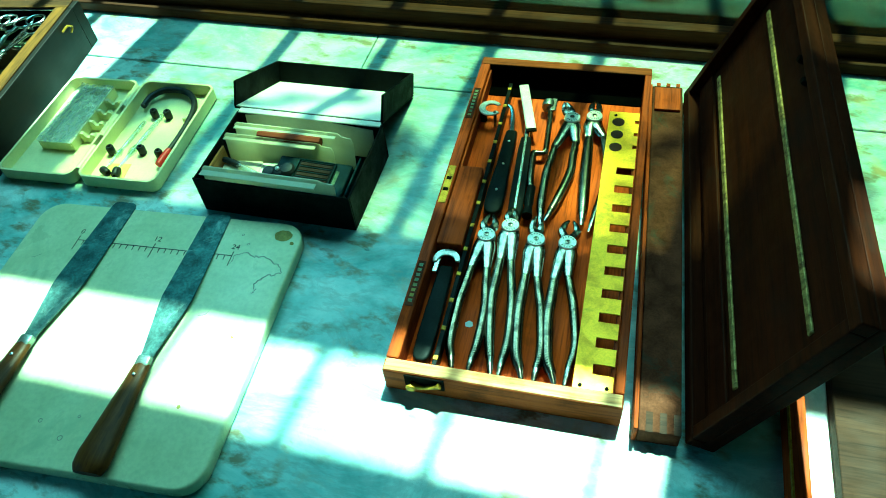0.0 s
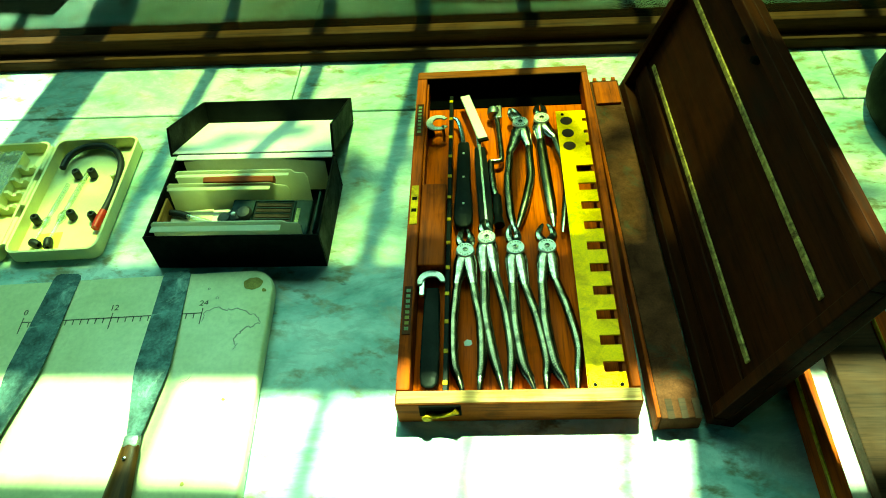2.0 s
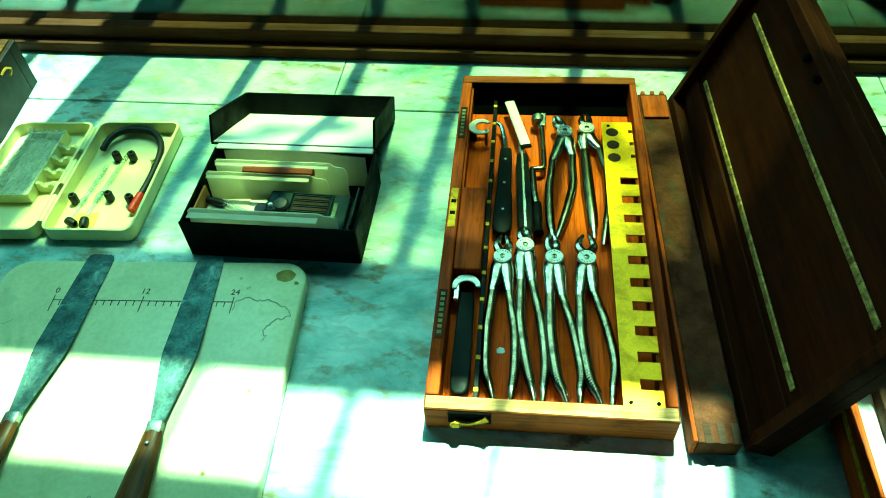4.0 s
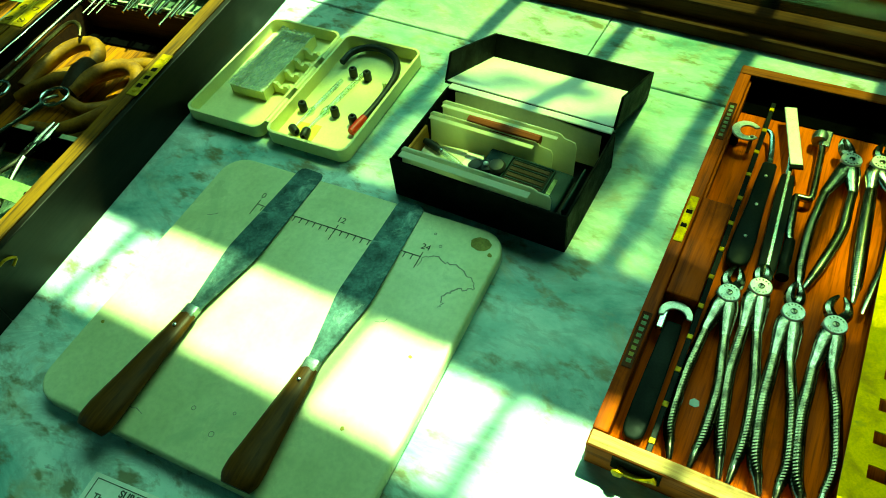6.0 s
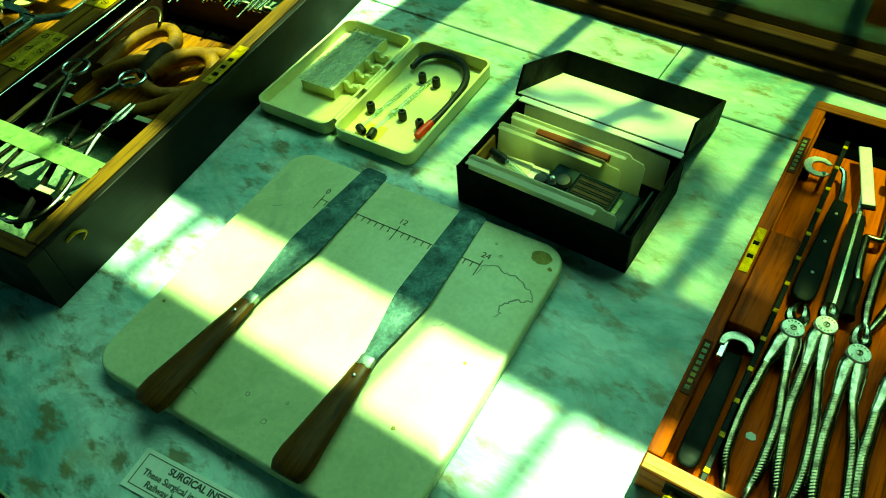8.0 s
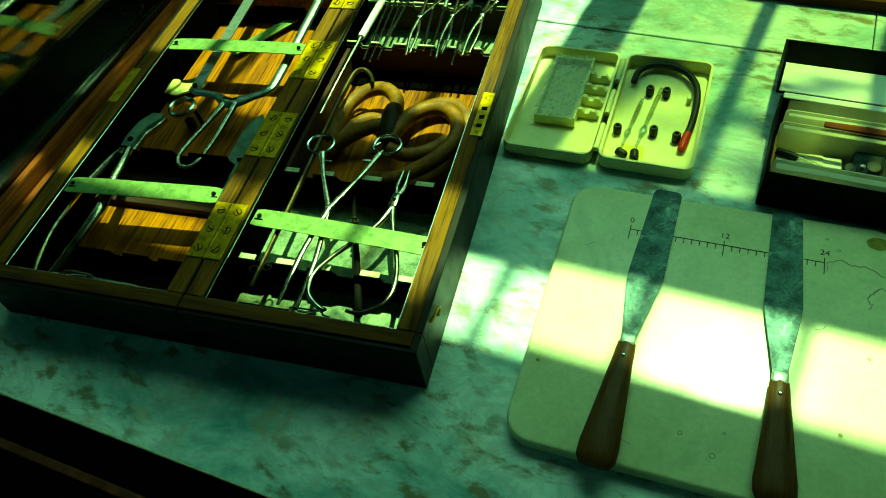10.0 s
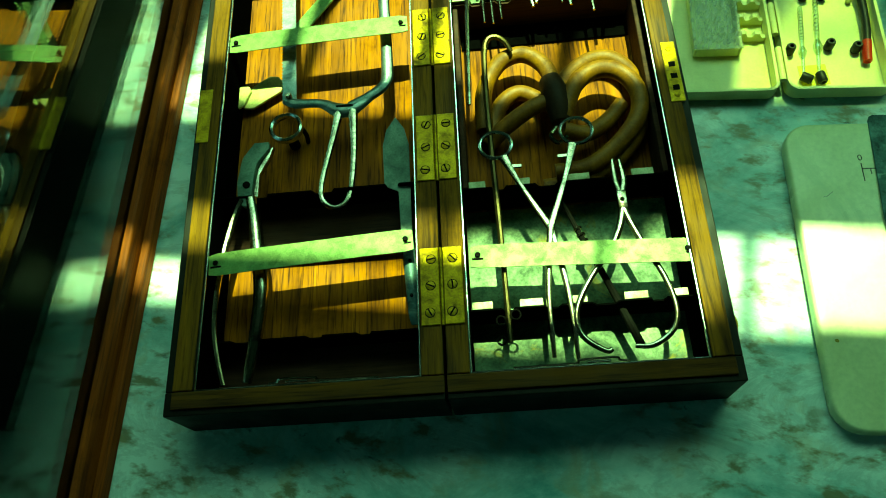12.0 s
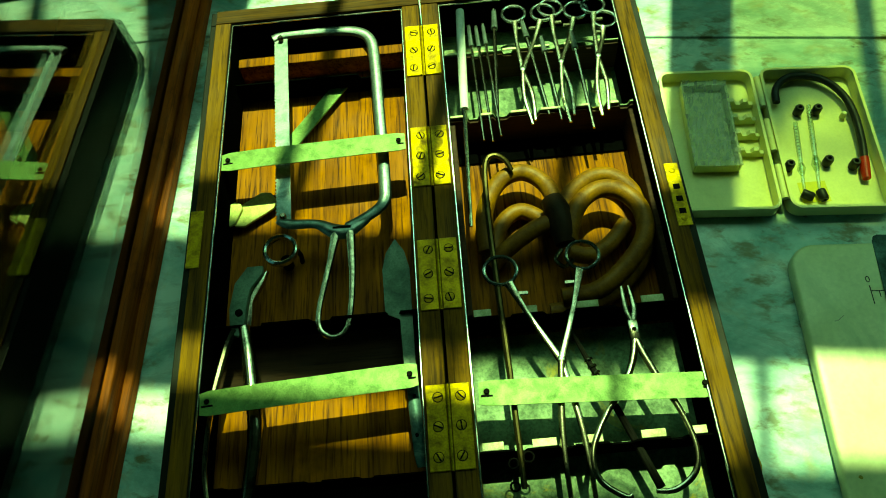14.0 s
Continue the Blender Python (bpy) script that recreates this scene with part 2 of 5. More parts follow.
BLACK_BOX = worn("black_leatherette", (0.006, 0.007, 0.0065), (0.003, 0.0035, 0.0035), 0.6, relief=0.4, gloss=0.05)
BLACK_EBONITE = worn("black_ebonite", (0.010, 0.012, 0.011), (0.005, 0.006, 0.0055), 0.35, relief=0.05, gloss=0.04)
SLATE = worn("slate_blue_bakelite", (0.012, 0.028, 0.033), (0.007, 0.017, 0.020), 0.5, relief=0.06, gloss=0.12)
RED = worn("red_rubber", (0.42, 0.02, 0.015), (0.28, 0.012, 0.01), 0.4)
CARD_WHITE = see_through(worn("thin_white_card", (0.93, 0.93, 0.84), (0.82, 0.82, 0.70), 0.7, 0.0, 30, 300, amount=0.9, grit=0.12))
CARD_CREAM = see_through(worn("thin_cream_card", (0.88, 0.86, 0.66), (0.78, 0.75, 0.52), 0.7, 0.0, 30, 300, amount=0.9, grit=0.12))
PAPER = worn("white_paper", (0.93, 0.93, 0.88), (0.80, 0.81, 0.77), 0.8, 0.0, 25, 300, amount=0.9, relief=0.05, grit=0.12)
CREAM_CARD = worn("cream_card", (0.80, 0.77, 0.62), (0.70, 0.67, 0.52), 0.7, 0.0, 30, 300, amount=0.9, grit=0.12)
RUBBER_TUBE = worn("perished_tan_rubber", (0.27, 0.125, 0.014), (0.09, 0.036, 0.005), 0.5, 0.0, 60, 500, relief=0.3)
BROWN_LEATHER = worn("dark_brown_leather", (0.03, 0.017, 0.009), (0.012, 0.007, 0.004), 0.5, relief=0.4, gloss=0.1)
WALL_PAINT = worn("dark_green_wall_paint", (0.07, 0.10, 0.085), (0.045, 0.065, 0.055), 0.7, 0.0, 3, 40)
FLOOR_STONE = worn("dark_stone_floor", (0.10, 0.10, 0.09), (0.06, 0.06, 0.055), 0.5, 0.0, 4, 60)
BAR_IRON = worn("painted_window_iron", (0.10, 0.12, 0.11), (0.05, 0.06, 0.055), 0.5)
LEAF = worn("green_leaf", (0.06, 0.11, 0.03), (0.03, 0.06, 0.015), 0.5)
PANE = clear_pane("showcase_glass", 0.07)


def cloudy_film():
    """Thin crumpled plastic: mostly clear, with a pale sheen on its folds."""
    m, t, b = nodes_of("clear_film")
    b.inputs["Base Color"].default_value, b.inputs["Roughness"].default_value = (0.92, 0.93, 0.80, 1), 0.22
    tr, mx = put(t, "ShaderNodeBsdfTransparent", Color=(0.98, 0.98, 0.94, 1)), put(t, "ShaderNodeMixShader", Fac=0.72)
    for p, q in ((b.outputs[0], mx.inputs[1]), (tr.outputs[0], mx.inputs[2]), (mx.outputs[0], t.nodes["Material Output"].inputs[0])):
        t.links.new(p, q)
    return m


FILM = cloudy_film()
GLASS_ROD = clear_pane("thin_glass", 0.2, (0.86, 0.91, 0.84), 0.05)

# ---- mesh helpers ----


def mesh_of(bm, name, smooth=False):
    bmesh.ops.recalc_face_normals(bm, faces=bm.faces[:])
    me = bpy.data.meshes.new(name)
    bm.to_mesh(me)
    bm.free()
    if smooth:
        me.polygons.foreach_set("use_smooth", [True] * len(me.polygons))
        me.set_sharp_from_angle(angle=radians(38))
    return me


def part(name, bm, material, parent=None, label="", smooth=False, at=None):
    """Links a bmesh as one mesh object, under a thing or a part."""
    ob = new(name, mesh_of(bm, name, smooth))
    ob.data.materials.append(material)
    if parent is not None:
        ob.parent = parent
    if at is not None:
        ob.matrix_local = at
    return tagged(ob, label)


def thing(name, label, category, m=None, group="", kind=""):
    ob = new(name)
    ob.empty_display_size = 0.01
    if m is not None:
        ob.matrix_world = m
    return tagged(ob, label, category, group, kind)


def joined(*bms):
    out = bmesh.new()
    for b in bms:
        me = bpy.data.meshes.new("joining")
        b.to_mesh(me)
        b.free()
        out.from_mesh(me)
        bpy.data.meshes.remove(me)
    return out


def block(x0, x1, y0, y1, z0, z1, bevel=0.0, steps=2):
    bm = bmesh.new()
    bmesh.ops.create_cube(bm, size=1)
    for v in bm.verts:
        v.co = ((x0 + x1) / 2 + v.co.x * (x1 - x0), (y0 + y1) / 2 + v.co.y * (y1 - y0), (z0 + z1) / 2 + v.co.z * (z1 - z0))
    if bevel:
        bmesh.ops.bevel(bm, geom=bm.edges[:], offset=bevel, segments=steps, affect="EDGES", profile=0.5)
    return bm


def moved(bm, m):
    bmesh.ops.transform(bm, matrix=m, verts=bm.verts[:])
    return bm


def prism(outline, z0, z1, bevel=0.0, steps=2):
    """A flat outline (x, y) with thickness."""
    bm = bmesh.new()
    vs = [bm.verts.new((x, y, z0)) for x, y in outline]
    f = bm.faces.new(vs)
    up = bmesh.ops.extrude_face_region(bm, geom=[f])["geom"]
    for v in up:
        if isinstance(v, bmesh.types.BMVert):
            v.co.z = z1
    if bevel:
        top = [e for e in bm.edges if abs(e.verts[0].co.z - e.verts[1].co.z) < 1e-9]
        bmesh.ops.bevel(bm, geom=top, offset=bevel, segments=steps, affect="EDGES", profile=0.5)
    return bm


def round_rect(x0, x1, y0, y1, r, n=6):
    pts = []
    for cx, cy, a in ((x1 - r, y1 - r, 0), (x0 + r, y1 - r, 90), (x0 + r, y0 + r, 180), (x1 - r, y0 + r, 270)):
        pts += [(cx + r * math.cos(radians(a + 90 * k / n)), cy + r * math.sin(radians(a + 90 * k / n))) for k in range(n + 1)]
    return pts


def smooth_path(points, per=6, closed=False):
    """Catmull-Rom through the points."""
    p = [Vector(q) for q in points]
    n, out = len(p), []
    for i in range(n if closed else n - 1):
        a, b, c, d = (p[(i + k) % n] for k in (-1, 0, 1, 2)) if closed else (p[max(i - 1, 0)], p[i], p[i + 1], p[min(i + 2, n - 1)])
        for k in range(per):
            t = k / per
            out.append(0.5 * (2 * b + (c - a) * t + (2 * a - 5 * b + 4 * c - d) * t * t + (3 * b - a - 3 * c + d) * t ** 3))
    return out if closed else out + [p[-1]]


def sweep(points, radius, sides=8, per=6, closed=False, flat=1.0, raw=False):
    """A tube along a path. radius: metres, or values spread along it; flat: its height against its width."""
    path = [Vector(q) for q in points] if raw else smooth_path(points, per, closed)
    rs = radius if isinstance(radius, (list, tuple)) else [radius, radius]
    bm, rings, n = bmesh.new(), [], len(path)
    for i, q in enumerate(path):
        ahead = (path[(i + 1) % n] - path[i - 1]) if closed else path[min(i + 1, n - 1)] - path[max(i - 1, 0)]
        ahead.normalize()
        up = Vector((0, 0, 1)) if abs(ahead.z) < 0.9 else Vector((0, 1, 0))
        side = ahead.cross(up).normalized()
        up = side.cross(ahead)
        s = i / max(n - 1, 1) * (len(rs) - 1)
        k = min(int(s), len(rs) - 2)
        r = rs[k] + (rs[k + 1] - rs[k]) * (s - k)
        rings.append([bm.verts.new(q + r * (math.cos(2 * math.pi * j / sides) * side + flat * math.sin(2 * math.pi * j / sides) * up)) for j in range(sides)])
    for i in range(n if closed else n - 1):
        a, b = rings[i], rings[(i + 1) % n]
        for j in range(sides):
            bm.faces.new((a[j], a[(j + 1) % sides], b[(j + 1) % sides], b[j]))
    if not closed:
        bm.faces.new(rings[0])
        bm.faces.new(rings[-1])
    return bm


def lathe(profile, sides=20):
    """(radius, height) turned round z."""
    bm = bmesh.new()
    rings = [[bm.verts.new((r * math.cos(2 * math.pi * j / sides), r * math.sin(2 * math.pi * j / sides), z)) for j in range(sides)] for r, z in profile]
    for a, b in zip(rings, rings[1:]):
        for j in range(sides):
            bm.faces.new((a[j], a[(j + 1) % sides], b[(j + 1) % sides], b[j]))
    bm.faces.new(rings[0])
    bm.faces.new(rings[-1])
    return bm


def circle(cx, cy, z, r, n=20, squash=1.0):
    return [(cx + r * math.cos(2 * math.pi * k / n), cy + squash * r * math.sin(2 * math.pi * k / n), z) for k in range(n)]


def lettering(text, size, material, parent, m, name="lettering", thick=0.0001, align="CENTER", bold=0.0):
    cu = bpy.data.curves.new("text", "FONT")
    cu.body, cu.size, cu.align_x, cu.extrude, cu.offset = text, size, align, thick, bold
    tmp = new("text", cu)
    me = bpy.data.meshes.new_from_object(tmp.evaluated_get(bpy.context.evaluated_depsgraph_get()))
    bpy.data.objects.remove(tmp)
    bpy.data.curves.remove(cu)
    me.materials.clear()
    me.materials.append(material)
    ob = new(name, me)
    ob.parent = parent
    ob.matrix_local = m
    return ob


def setting(name, bm, material, label, category, m=None):
    ob = part(name, bm, material)
    if m is not None:
        ob.matrix_world = m
    return tagged(ob, label, category, "", "structure")


# ---- the room round the showcase ----
TOP, FLOOR = 2.6, -0.85
XW = 2.2
setting("room_floor", block(-XW, XW, -2.6, 3.0, FLOOR - 0.1, FLOOR), FLOOR_STONE, "dark stone floor of the dim room", "floor")
setting("ceiling", block(-XW, XW, -2.6, WINDOW_Y + 0.2, TOP, TOP + 0.1), WALL_PAINT, "dim painted ceiling of the room", "ceiling")
setting("wall_south", block(-XW, XW, -2.7, -2.6, FLOOR, TOP), WALL_PAINT, "dim painted wall of the room", "wall")
setting("wall_east", block(XW, XW + 0.1, -2.6, WINDOW_Y + 0.2, FLOOR, TOP), WALL_PAINT, "dim painted wall of the room", "wall")
setting("wall_west", joined(block(-XW - 0.1, -XW, -2.6, -1.2, FLOOR, TOP), block(-XW - 0.1, -XW, 0.0, WINDOW_Y + 0.2, FLOOR, TOP), block(-XW - 0.1, -XW, -1.2, 0.0, FLOOR, 0.55), block(-XW - 0.1, -XW, -1.2, 0.0, 2.05, TOP)), WALL_PAINT, "dim painted wall with an added, unseen opening", "wall")

# window wall: an opening with a transom, mullions and bars, through which the sun falls
SLOPE = math.tan(radians(SUN_UP)) * math.hypot(SUN_SIDE, 1)


def at_window(x, y):
    """Where the sunray that lands on the marble at x, y crosses the window's plane."""
    d = WINDOW_Y + 0.06 - y
    return x + SUN_SIDE * d, d * SLOPE


W_L, W_R = at_window(-0.832, 0.3)[0], at_window(0.377, 0.30)[0]
W_R2 = at_window(1.0, 0.65)[0]
W2_L, W2_R = at_window(0.452, 0.30)[0], at_window(0.60, 0.30)[0]
Z_TOP, Z_BOT = at_window(0, 0.247)[1], at_window(0, 0.90)[1]
Z_BEAM1, Z_BEAM0 = at_window(0, 0.345)[1], at_window(0, 0.475)[1]
N_L, N_R = at_window(-0.50, 0.22)[0], at_window(-0.318, 0.22)[0]   # a taller light
wy0, wy1 = WINDOW_Y + 0.05, WINDOW_Y + 0.07
setting("wall_north", joined(block(-XW, W_L, wy0, wy1, FLOOR, TOP), block(W_R, W2_L, wy0, wy1, Z_BEAM0, TOP), block(W_R2, XW, wy0, wy1, FLOOR, Z_BEAM0), block(W2_R, XW, wy0, wy1, Z_BEAM0, TOP), block(W2_L, W2_R, wy0, wy1, Z_BEAM0, at_window(0, 0.362)[1]), block(W2_L, W2_R, wy0, wy1, at_window(0, 0.262)[1], TOP), block(W_L, W_R2, wy0, wy1, FLOOR, Z_BOT), block(W_L, N_L, wy0, wy1, Z_TOP, TOP), block(N_R, W_R, wy0, wy1, Z_TOP, TOP), block(N_L, N_R, wy0, wy1, at_window(0, 0.212)[1], TOP)), WALL_PAINT, "dim painted wall with a barred window", "wall")
window = thing("window_1", "tall barred window with a wide transom beam", "window", kind="structure")
Z_BEAM2 = at_window(0, 0.440)[1]
X_MULL = at_window(-0.283, 0.75)[0]
part("transom", block(X_MULL - 0.033, W_R, wy0 + 0.004, wy1 - 0.004, Z_BEAM0, Z_BEAM1), BAR_IRON, window)
X_MID = at_window(-0.505, 0.35)[0]
part("transom", block(X_MID + 0.0002, X_MULL - 0.0332, wy0 + 0.004, wy1 - 0.004, Z_BEAM2, at_window(0, 0.325)[1]), BAR_IRON, window)
part("transom", block(W_L, X_MID, wy0 + 0.004, wy1 - 0.004, Z_BEAM2, at_window(0, 0.298)[1]), BAR_IRON, window)
for x in (-0.525, -0.401, -0.277, -0.153, -0.030, 0.094, 0.214, 0.333):
    xx, _ = at_window(x, 0.30)
    part("bar", block(xx - 0.006, xx + 0.006, wy0 + 0.005, wy0 + 0.015, Z_BEAM1, Z_TOP), BAR_IRON, window)
for x in (-0.66, -0.53, -0.41, -0.115, 0.017, 0.142, 0.27, 0.40, 0.525, 0.65, 0.78):
    xx, _ = at_window(x, 0.75)
    part("bar", block(xx - 0.009, xx + 0.009, wy0 + 0.005, wy0 + 0.015, Z_BOT, Z_BEAM0 if x > -0.3 else Z_BEAM2), BAR_IRON, window)
xx, _ = at_window(-0.283, 0.75)
part("mullion", block(xx - 0.033, xx + 0.033, wy0 + 0.003, wy0 + 0.017, Z_BOT, Z_BEAM0), BAR_IRON, window)

# unseen tinted pane, added to weaken the sun through the lower lights
TINTED = clear_pane("tinted_window_glass", 0.05, PANE_TINT)
part("tinted_pane", block(xx + 0.035, W_R2, wy0 + 0.0165, wy0 + 0.0185, Z_BOT, Z_BEAM0), TINTED, window, "unseen tinted pane that dims the sun")


def leafy_branches():
    """Leaves outside the lower lights of the window, which dapple the sun."""
    rnd = random.Random(11)
    verts, faces = [], []
    for k in range(LEAVES):
        x, y = rnd.uniform(-0.26, 0.62), rnd.uniform(0.42, 0.64)
        d = rnd.uniform(WINDOW_Y + 0.9, WINDOW_Y + 1.7) - y
        c = Vector((x + SUN_SIDE * d, y + d, SLOPE * d))
        r = rnd.uniform(0.014, 0.034)
        a = Vector((rnd.uniform(-1, 1), rnd.uniform(-1, 1), rnd.uniform(-0.4, 0.4))).normalized()
        b = a.cross(_sun_dir + Vector((rnd.uniform(-1, 1), rnd.uniform(-1, 1), 0))).normalized()
        n = len(verts)
        verts += [c - a * r * 1.6, c - b * r * 0.7 - a * r * 0.4, c + a * r * 1.6, c + b * r * 0.7 + a * r * 0.2]
        faces.append((n, n + 1, n + 2, n + 3))
    me = bpy.data.meshes.new("leaves")
    me.from_pydata(verts, [], faces)
    me.materials.append(LEAF)
    ob = new("tree_foliage", me)
    tagged(ob, "green leaves outside the barred window", "foliage", "", "stuff")
    return ob


if LEAVES:
    leafy_branches()

# ---- the showcase: marble bed, wooden rails, glass ----
GROUT = worn("dark_joint", (0.06, 0.06, 0.05), (0.03, 0.03, 0.025), 0.8)
X0, X1, Y0, Y1, YJ = -0.86, 1.10, 0.0, 0.83, 0.70
bed = setting("marble_bed", block(X0, X1, Y0, Y1, -0.04, -0.004), GROUT, "dark joints under the marble slabs of the showcase", "bed")
for k, (a, b, c, d) in enumerate(((X0, X1, Y0, YJ - 0.0012), (X0, -0.62, YJ + 0.0012, Y1), (-0.619, -0.0006, YJ + 0.0012, Y1), (0.0006, 0.6045, YJ + 0.0012, Y1), (0.6055, X1, YJ + 0.0012, Y1))):
    part("marble_slab", block(a, b, c, d, -0.004, 0.0, 0.0008, 1), MARBLE, bed)
setting("showcase_base", block(X0 - 0.06, X1 + 0.06, Y0 - 0.06, Y1 + 0.04, FLOOR, -0.04), DARK_WOOD, "dark wooden plinth under the marble bed", "plinth")


def rail(name, start, end, material, label, h1=0.014, h2=0.032, w1=0.012, w2=0.016):
    """A stepped rail from start to end, its inner foot on the line between them; the outer side lies to the left of that line."""
    a, b = Vector((*start, 0)), Vector((*end, 0))
    length = (b - a).length
    turn = Matrix.Translation(a) @ Matrix.Rotation(math.atan2(b.y - a.y, b.x - a.x), 4, "Z")
    r = thing(name, label, "rail", turn, kind="structure")
    part("bead", block(0, length, 0, w1, 0, h1, 0.002), material, r)
    part("top_rail", block(0, length, w1, w1 + w2, 0, h2, 0.002), material, r)
    # added near-black sheet: the unlit space outside the glass
    part("unlit_cover", block(-0.05, length + 0.05, w1 + w2 + 0.006, w1 + w2 + 0.16, -0.02, 0.004), VOID, r)
    pane = part("pane", block(0, length, w1 + w2 + 0.001, w1 + w2 + 0.005, 0.0, 0.42), PANE, r, "clear sheet glass")
    pane.visible_shadow = False
    return r


rail("rail_north", (-0.90, 0.796), (1.10, 0.789), RAIL_SHADED, "stepped brown varnished wooden rail with glass behind")
rail("rail_west", (-0.772, 0.0), (-0.834, 0.80), RAIL_WOOD, "stepped orange-brown varnished wooden rail holding glass", w1=0.008, w2=0.008)
rail("rail_east", (1.06, 0.79), (1.05, 0.0), RAIL_WOOD, "stepped brown varnished wooden rail holding glass")
front_rail = thing("rail_south", "black wooden front rail of the showcase with a bright edge", "rail", pose(0, 0.083, 0, 0, 0, 0.9), kind="structure")
part("edge_strip", block(-0.85, 1.15, -0.0016, 0.0, 0.0, 0.0046, 0.0004, 1), TIN, front_rail, "thin bright metal edge")
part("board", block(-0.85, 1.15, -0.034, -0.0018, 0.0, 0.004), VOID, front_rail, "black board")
part("bead", block(-0.85, 1.15, -0.042, -0.0342, 0.0, 0.006, 0.0015), FLAP_WOOD, front_rail, "dull olive bead")
# added near-black sheet for the dark space past the front rail
part("unlit_cover", block(-0.85, 1.15, -0.16, -0.0422, -0.002, 0.004), VOID, front_rail, "black board")

# ---- the open two-leaved surgical case ----
SAW_CASE = pose(-0.510, 0.1735, 0, 0, 0, 7.7)
CL, CH = 0.535, 0.060      # length, height
case = thing("surgical_case", "open two-leaved oak surgical instrument case with brass hinges", "instrument case", SAW_CASE)


def case_leaf(s):
    """One leaf; s: -1 or 1, the side of the hinge on which it lies."""
    def span(a, b):
        return (min(s * a, s * b), max(s * a, s * b))
    cap = CH - 0.002
    for v0, v1 in ((0.0, 0.018), (CL - 0.018, CL)):
        part("end_wall", block(*span(0.001, 0.2135), v0, v1, 0, cap, 0.0008), SHADED_OAK, case, "oak wall darkened as its shaded side")
        part("rim", block(*span(0.001, 0.2075), v0 + (0.0045 if v0 == 0 else 0.0003), v1 - 0.0003, cap, CH, 0.0008), CASE_WOOD_X, case, "worn oak rim")
    part("side_wall", block(*span(0.192, 0.2135), 0.0182, CL - 0.0182, 0, cap, 0.0008), SHADED_OAK, case, "oak wall darkened as its shaded side")
    part("rim", block(*span(0.192, 0.2075), 0.0184, CL - 0.0184, cap, CH, 0.0008), CASE_WOOD, case, "worn oak rim")
    part("hinge_wall", block(*span(0.001, 0.018), 0.0182, CL - 0.0182, 0, cap - 0.0003, 0.0008), SHADED_OAK, case, "oak wall darkened as its shaded side")
    part("rim", block(*span(0.0012, 0.018), 0.0184, CL - 0.0184, cap - 0.0003, CH - 0.0003, 0.0008), CASE_WOOD, case, "worn oak rim")
    part("floor_board", block(*span(0.0182, 0.1918), 0.0184, CL - 0.0184, 0.004, 0.010), BED_WOOD, case, "orange oak floor board")
    # thin tinned liner against the walls, its shaded faces painted near-black
    for a, b, c, d in ((0.0183, 0.0195, 0.0185, CL - 0.0185), (0.1905, 0.1917, 0.0185, CL - 0.0185), (0.0197, 0.1903, 0.0185, 0.0197), (0.0197, 0.1903, CL - 0.0197, CL - 0.0185)):
        part("liner", block(*span(a, b), c, d, 0.0102, CH - 0.0045), VOID, case, "thin metal liner darkened to deep shade")
        part("liner_edge", block(*span(a - 0.0001, b + 0.0001), c, d, CH - 0.0043, CH - 0.003, 0.0003, 1), STEEL, case, "bright worn liner edge")


case_leaf(-1)
case_leaf(1)
for v in (0.088, 0.213, 0.330, 0.455):
    for s in (-1, 1):
        plate = part("hinge_plate", block(min(s * 0.0016, s * 0.0165), max(s * 0.0016, s * 0.0165), v - 0.032, v + 0.032, CH, CH + 0.0012, 0.0005, 1), BRASS, case, "engraved brass hinge plate")
        for k in (-1, 0, 1):
            part("screw_seat", lathe([(0.0041, CH + 0.0011), (0.0041, CH + 0.00135), (0.0035, CH + 0.00135)], 14), BLACK_METAL, plate, at=pose(s * (0.0085 + 0.001 * k * s), v + 0.022 * k, 0))
            screw = part("screw", lathe([(0.0034, CH + 0.0012), (0.0034, CH + 0.0016), (0.0026, CH + 0.0019)], 14), BRASS, plate, smooth=True)
            screw.matrix_local = pose(s * (0.0085 + 0.001 * k * s), v + 0.022 * k, 0)
            part("screw_slot", block(-0.0032, 0.0032, -0.0006, 0.0006, CH + 0.0016, CH + 0.0021), BLACK_METAL, plate).matrix_local = pose(s * (0.0085 + 0.001 * k * s), v + 0.022 * k, 0, 0, 0, 37 * k + 60 * s + v * 400)
    part("hinge_pin", sweep([(0, v - 0.032, CH - 0.0004), (0, v + 0.032, CH - 0.0004)], 0.0013, 8, 1), BRASS, case)


def ward(u0, u1, v, z0, z1, notches, material=BLACK_METAL, deep=0.006, thick=0.0014):
    """An upright divider whose top edge is notched."""
    pts, n = [(u0, z0), (u1, z0), (u1, z1)], len(notches)
    for c, w in sorted(notches, reverse=True):
        pts += [(c + w / 2, z1), (c + w * 0.32, z1 - deep), (c - w * 0.32, z1 - deep), (c - w / 2, z1)]
    pts.append((u0, z1))
    return moved(prism(pts, -thick / 2, thick / 2), Matrix.Translation((0, v, 0)) @ Matrix.Rotation(radians(90), 4, "X"))


